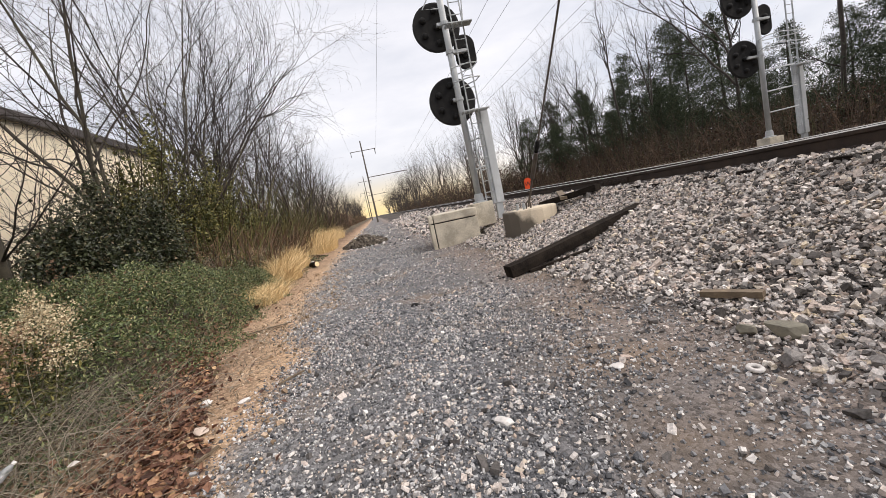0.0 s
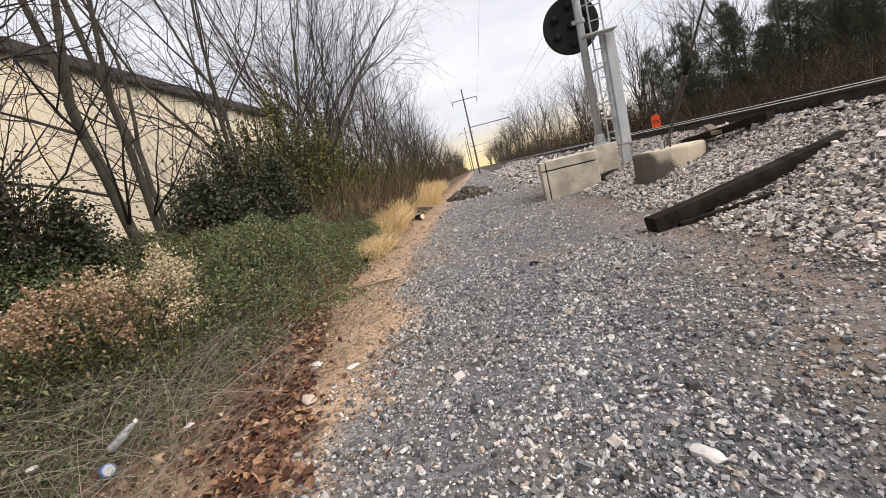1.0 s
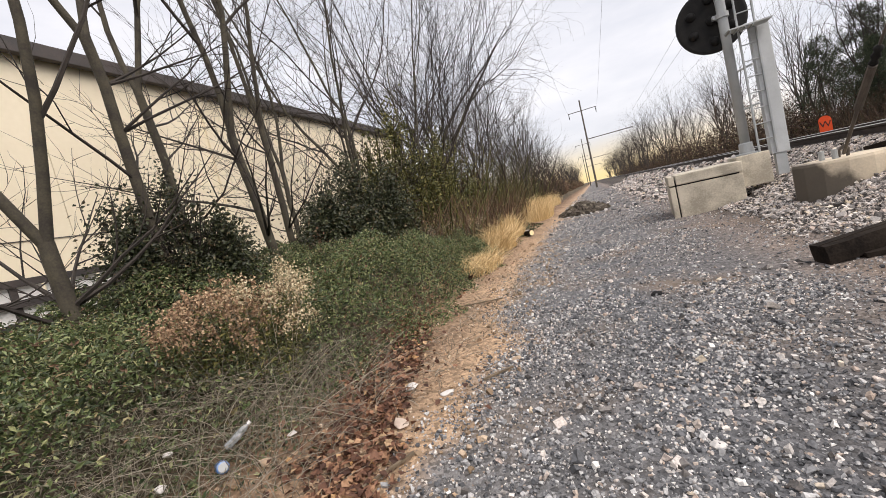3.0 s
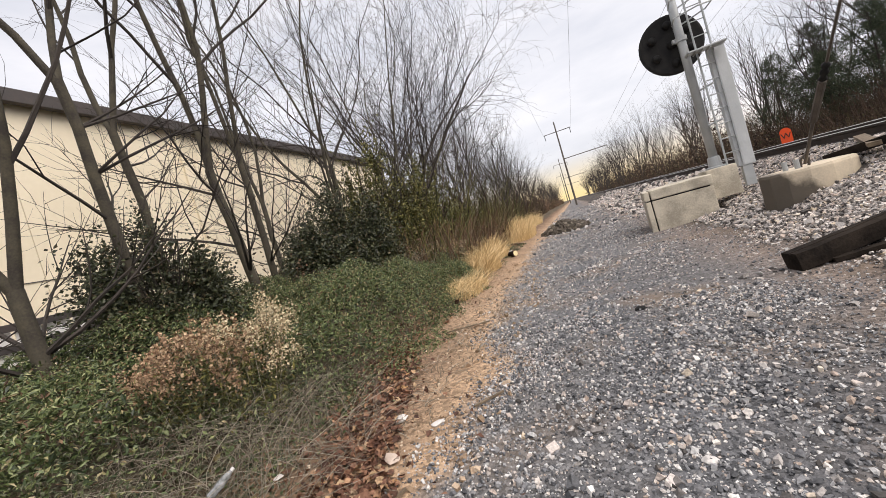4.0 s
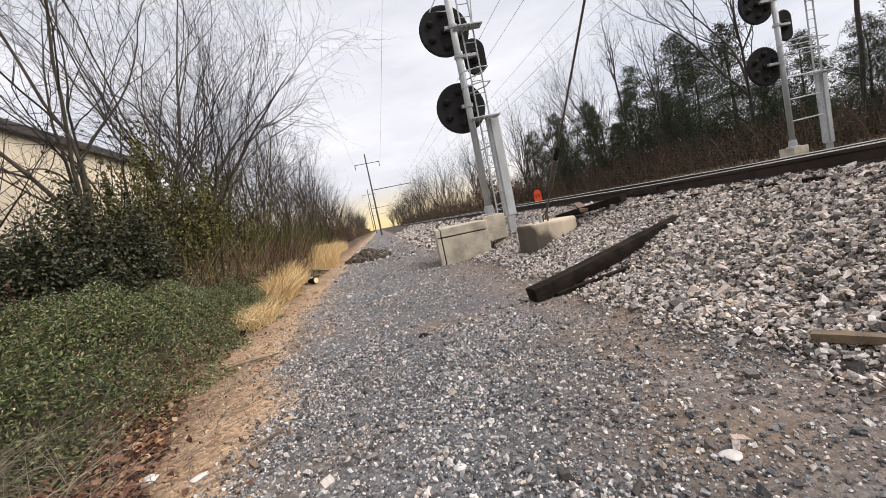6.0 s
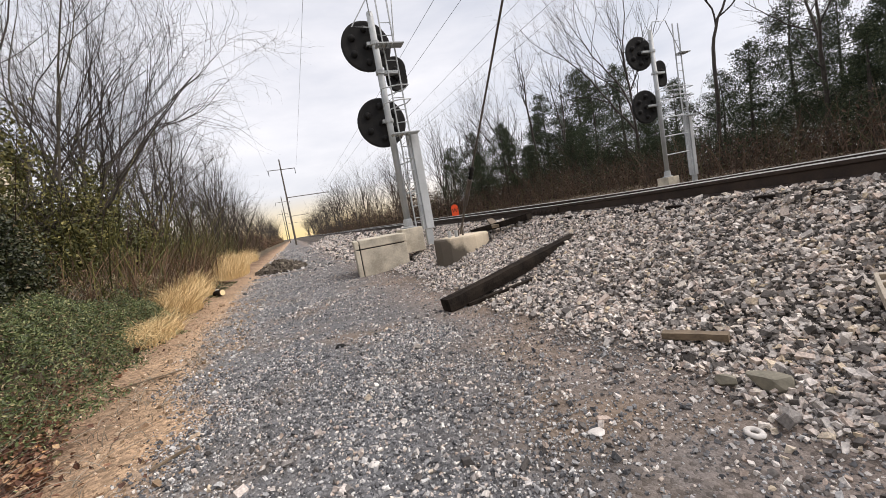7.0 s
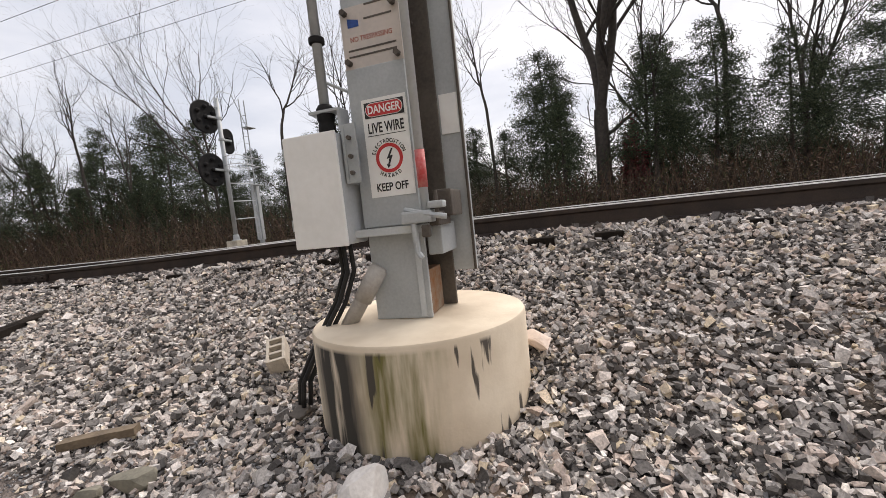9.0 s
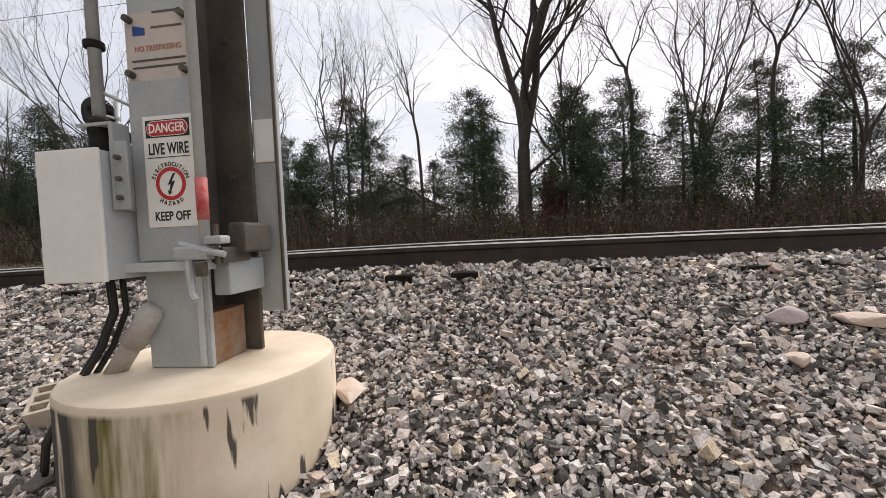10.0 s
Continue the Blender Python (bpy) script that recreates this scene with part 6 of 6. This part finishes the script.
def build_stump():
    s = empty("cut_log", (-1.6, 13.4, gz(-1.6, 13.4)))
    s.scale = (0.65, 0.65, 0.65)
    tagged(s, "short cut log with a pale sawn end beside dry grass", "log")
    o = part("bark", rod_bm([(-0.14, 0.12, 0.12), (0.0, 0.0, 0.14), (0.14, -0.12, 0.15)], 0.13, 14), M_tie, s, "", True)
    part("sawn_end", rod_bm([(0.142, -0.122, 0.15), (0.150, -0.129, 0.151)], 0.115, 14), M_straw, s, "pale sawn face")
    part("top_stone", rod_bm([(-0.05, 0.02, 0.272), (-0.05, 0.02, 0.30)], 0.08, 8), M_rock_white, s, "pale top face")


build_stump()


# ---- gravel and ballast ----
def ico():
    """A cube of twelve triangles, the start of a broken stone."""
    v = np.array([(x, y, z) for x in (-1, 1) for y in (-1, 1) for z in (-1, 1)], float) * 0.72
    q = [(0, 1, 3, 2), (4, 6, 7, 5), (0, 4, 5, 1), (2, 3, 7, 6), (0, 2, 6, 4), (1, 5, 7, 3)]
    return v, np.array([t for a, b, c, d in q for t in ((a, b, c), (a, c, d))])


def stones(name, label, pos, size, mat, seed, flat=(0.45, 0.9), rough=0.28, sink=0.25):
    """Many broken stones in one mesh: pos (n, 3) on the ground, size (n,) half lengths."""
    rng = np.random.default_rng(seed)
    bv, bf = ico()
    n, k = len(pos), len(bv)
    v = np.broadcast_to(bv, (n, k, 3)).copy()
    # flatten each stone against a few random planes
    v += rng.normal(0, 0.13, v.shape)
    for _ in range(4):
        d = rng.normal(0, 1, (n, 1, 3))
        d /= np.linalg.norm(d, axis=2, keepdims=True)
        c = rng.uniform(0.5, 0.85, (n, 1))
        h = (v * d).sum(2)
        v -= d * np.maximum(h - c, 0)[:, :, None] * 0.95
    sc = np.stack([rng.uniform(0.8, 1.35, n), rng.uniform(0.6, 1.0, n), rng.uniform(*flat, n)], 1)
    v *= sc[:, None]
    ax = rng.normal(0, 1, (n, 3)) * np.array([0.55, 0.55, 0])
    th = np.linalg.norm(ax, axis=1)
    ax = ax / (th[:, None] + 1e-9)
    co, si = np.cos(th)[:, None, None], np.sin(th)[:, None, None]
    a = ax[:, None]
    tz = rng.uniform(0, 6.283, n)
    x, y = v[:, :, 0].copy(), v[:, :, 1].copy()
    v[:, :, 0] = x * np.cos(tz)[:, None] - y * np.sin(tz)[:, None]
    v[:, :, 1] = x * np.sin(tz)[:, None] + y * np.cos(tz)[:, None]
    v = v * co + np.cross(np.broadcast_to(a, v.shape), v) * si + a * (v * a).sum(2, keepdims=True) * (1 - co)
    v = v * size[:, None, None]
    p = pos.copy()
    p[:, 2] += size * sc[:, 2] * (1 - 2 * sink)
    v += p[:, None]
    f = (bf[None] + (np.arange(n) * k)[:, None, None]).reshape(-1, 3)
    o = mesh_np(name, v.reshape(-1, 3), f, mat)
    return tagged(o, label, "gravel", kind="stuff")


# extra dark stones in the ballast ramp carry the shadow contrast of the gaps
M_ballast = ramp_material("ballast_stone", [(0.0, (0.06, 0.055, 0.052)), (0.2, (0.135, 0.124, 0.118)), (0.38, (0.335, 0.312, 0.296)), (0.60, (0.62, 0.58, 0.552)), (0.80, (0.46, 0.37, 0.318)), (0.9, (0.68, 0.63, 0.595)), (0.96, (0.55, 0.45, 0.32)), (1.0, (0.85, 0.80, 0.76))], 0.85, bump=0.3, mottle=0.3)
M_chip = ramp_material("gravel_chips", [(0.0, (0.065, 0.067, 0.072)), (0.33, (0.17, 0.173, 0.184)), (0.58, (0.32, 0.32, 0.325)), (0.80, (0.60, 0.59, 0.583)), (0.89, (0.42, 0.33, 0.27)), (1.0, (0.88, 0.86, 0.83))], 0.85, bump=0.2, mottle=0.25)


def clear_of(x, y):
    """Away from the round footing, the chamber, the anchor and the loose tie."""
    ok = (x - 3.30) ** 2 + (y - 1.98) ** 2 > 0.59 ** 2
    ok &= ~((np.abs(x - 2.42) < 0.72) & (np.abs(y - 12.15) < 0.78))
    ok &= ~((np.abs(x - 2.26) < 0.19) & (np.abs(y - 1.50) < 0.40))
    ok &= ~((np.abs(x - 3.62) < 0.6) & (np.abs(y - 9.6) < 0.42))
    return ok


srng = np.random.default_rng(900)


def scatter(n, xr, yr, keep=None):
    x, y = srng.uniform(*xr, n), srng.uniform(*yr, n)
    k = clear_of(x, y)
    if keep is not None:
        k &= srng.uniform(0, 1, n) < keep(x, y)
    return x[k], y[k]


bank = lambda x, y: smooth_step(2.15, 2.75, x + 0.25 * bumps(x, y, 1.1))
x, y = scatter(58000, (2.2, 4.98), (-2.4, 5.2), bank)
stones("ballast_bank", "coarse grey and pink crushed stone ballast on the bank", np.stack([x, y, ground_z(x, y) + srng.uniform(-0.016, 0.024, len(x))], 1), srng.lognormal(np.log(0.0175), 0.36, len(x)), M_ballast, 1, (0.4, 0.8))
x, y = scatter(30000, (2.2, 4.98), (5.2, 9.0), bank)
stones("ballast_bank_middle", "coarse crushed stone ballast below the loose tie", np.stack([x, y, ground_z(x, y) + srng.uniform(-0.018, 0.026, len(x))], 1), srng.lognormal(np.log(0.0175), 0.34, len(x)), M_ballast, 21, (0.4, 0.8))
x, y = scatter(24000, (2.4, 4.98), (9.0, 16), bank)
stones("ballast_bank_beyond", "coarse crushed stone ballast round the signal", np.stack([x, y, ground_z(x, y) + srng.uniform(-0.01, 0.03, len(x))], 1), srng.lognormal(np.log(0.021), 0.28, len(x)), M_ballast, 2)
x, y = scatter(4000, (2.0, 5.0), (16, 60))
stones("ballast_distant", "ballast stones along the distant line", np.stack([x, y, ground_z(x, y)], 1), srng.lognormal(np.log(0.07), 0.3, len(x)), M_ballast, 3)
x, y = scatter(11000, (4.6, 5.0), (-10, 14))
stones("ballast_shoulder", "ballast stones heaped against the tie ends", np.stack([x, y, ground_z(x, y) + srng.uniform(0.0, 0.045, len(x))], 1), srng.lognormal(np.log(0.021), 0.3, len(x)), M_ballast, 4)
x, y = scatter(2500, (5.12, 6.6), (-6, 20))
stones("ballast_crib", "ballast stones between the rails", np.stack([x, y, ground_z(x, y) + 0.0], 1), srng.lognormal(np.log(0.04), 0.25, len(x)), M_ballast, 5)
x, y = scatter(2500, (3.0, 5.0), (-12, -2.4))
stones("ballast_behind", "ballast stones on the bank further back", np.stack([x, y, ground_z(x, y)], 1), srng.lognormal(np.log(0.05), 0.25, len(x)), M_ballast, 6)

path = lambda x, y: smooth_step(-0.72, -0.2, x + verge_x(y) + 0.12 * bumps(x, y, 0.9)) * (0.25 + 0.75 * (0.5 + 0.6 * bumps(x, y, 0.8)).clip(0, 1)) * (1 - 0.65 * smooth_step(1.0, 1.8, x + 0.35 * bumps(x, y, 1.2)))
x, y = scatter(150000, (-1.2, 2.9), (1.9, 6.2), path)
stones("path_gravel", "loose grey gravel chips on the track", np.stack([x, y, ground_z(x, y)], 1), srng.lognormal(np.log(0.0066), 0.42, len(x)), M_chip, 7, (0.45, 0.9), 0.25, 0.12)
x, y = scatter(60000, (-1.6, 2.9), (6.2, 16), path)
stones("path_gravel_beyond", "loose grey gravel chips further along the track", np.stack([x, y, ground_z(x, y)], 1), srng.lognormal(np.log(0.0095), 0.4, len(x)), M_chip, 8, (0.4, 0.8), 0.25, 0.3)
x, y = scatter(9000, (-0.8, 2.9), (-8.0, 1.9), path)
stones("path_gravel_behind", "loose grey gravel chips on the track further back", np.stack([x, y, ground_z(x, y)], 1), srng.lognormal(np.log(0.016), 0.4, len(x)), M_chip, 13, (0.4, 0.8), 0.25, 0.3)
x, y = scatter(5000, (-1.3, 3.4), (16, 50))
stones("path_gravel_far", "gravel chips along the distant track", np.stack([x, y, ground_z(x, y)], 1), srng.lognormal(np.log(0.028), 0.4, len(x)), M_chip, 9, (0.35, 0.7), 0.25, 0.3)
x, y = scatter(8500, (-0.5, 2.9), (1.9, 9.0), lambda x, y: (0.5 + 0.7 * bumps(x, y, 0.9)).clip(0.08, 1) * (1 - 0.75 * smooth_step(4.0, 7.5, y)))
stones("path_stones", "larger pale stones bedded in the gravel track", np.stack([x, y, ground_z(x, y)], 1), srng.lognormal(np.log(0.0135), 0.40, len(x)), M_ballast, 10, (0.4, 0.75), 0.28, 0.2)
x, y = scatter(2600, (-1.7, -0.4), (1.9, 12))
stones("sandy_edge_pebbles", "small pebbles in the sandy edge", np.stack([x, y, ground_z(x, y)], 1), srng.lognormal(np.log(0.010), 0.5, len(x)), ramp_material("tan_pebbles", [(0.0, (0.20, 0.14, 0.09)), (0.6, (0.38, 0.27, 0.18)), (1.0, (0.62, 0.50, 0.38))], 0.9, bump=0.2), 11)
# a heap of dark spoil
n_ = 2200
ha, hr = srng.uniform(0, 6.283, n_), np.sqrt(srng.uniform(0, 1, n_))
hx, hy = -0.25 + 0.95 * hr * np.cos(ha), 19.4 + 1.1 * hr * np.sin(ha)
stones("spoil_heap", "low heap of dark gravel spoil beside the track", np.stack([hx, hy, ground_z(hx, hy) + 0.42 * (1 - hr) ** 0.8 * srng.uniform(0.6, 1, n_)], 1), srng.lognormal(np.log(0.06), 0.3, n_), ramp_material("dark_spoil", [(0.0, (0.05, 0.042, 0.035)), (0.7, (0.12, 0.10, 0.08)), (1.0, (0.22, 0.19, 0.15))], 0.9, bump=0.2), 12)


# ---- houses beyond the wood ----
def build_house(x, y, size, turn, label, storeys=1.0):
    h = empty("far_house", (x, y, gz(x, y)))
    tagged(h, label, "house")
    top = 4.2 * storeys
    part("wall", box_bm(-4, 4, -6, 6, -0.5, top, 0.02), M_white, h)
    bm = bmesh.new()
    a = [bm.verts.new(p) for p in ((-4.4, -6.3, top), (4.4, -6.3, top), (0, -6.3, top + 2.6), (-4.4, 6.3, top), (4.4, 6.3, top), (0, 6.3, top + 2.6))]
    for f in ((0, 2, 1), (3, 4, 5), (0, 3, 5, 2), (1, 2, 5, 4), (0, 1, 4, 3)):
        bm.faces.new([a[i] for i in f])
    bmesh.ops.recalc_face_normals(bm, faces=bm.faces[:])
    part("roof", bm, M_fascia, h, "dark shingle roof")
    for sy in (-1, 1):
        g = bmesh.new()
        v = [g.verts.new((px, sy * (6.31 + d), pz)) for d in (0, 0.03) for px, pz in ((-3.9, top + 0.12), (3.9, top + 0.12), (0, top + 2.35))]
        for f in ((0, 1, 2), (3, 5, 4), (0, 3, 4, 1), (1, 4, 5, 2), (2, 5, 3, 0)):
            g.faces.new([v[i] for i in f])
        bmesh.ops.recalc_face_normals(g, faces=g.faces[:])
        part("gable", g, M_white, h)
    for wy in (-4, -1.3, 1.3, 4):
        w = part("window", box_bm(-4.06, -4.004, wy - 0.5, wy + 0.5, 1.0, 2.4, 0.01), M_white, h)
        part("pane", box_bm(-4.075, -4.062, wy - 0.42, wy + 0.42, 1.08, 2.32, 0), M_black, w)
    h.rotation_euler.z, h.scale = radians(turn), (size, size, size)


build_house(37, 8.4, 0.72, 90, "white gabled house with a dark roof behind the trees")
build_house(37, -12.5, 0.62, 0, "low white house with a dark roof behind the wood", 0.7)
build_house(38, 19.5, 0.62, 90, "white gabled house with a dark roof behind the conifers")
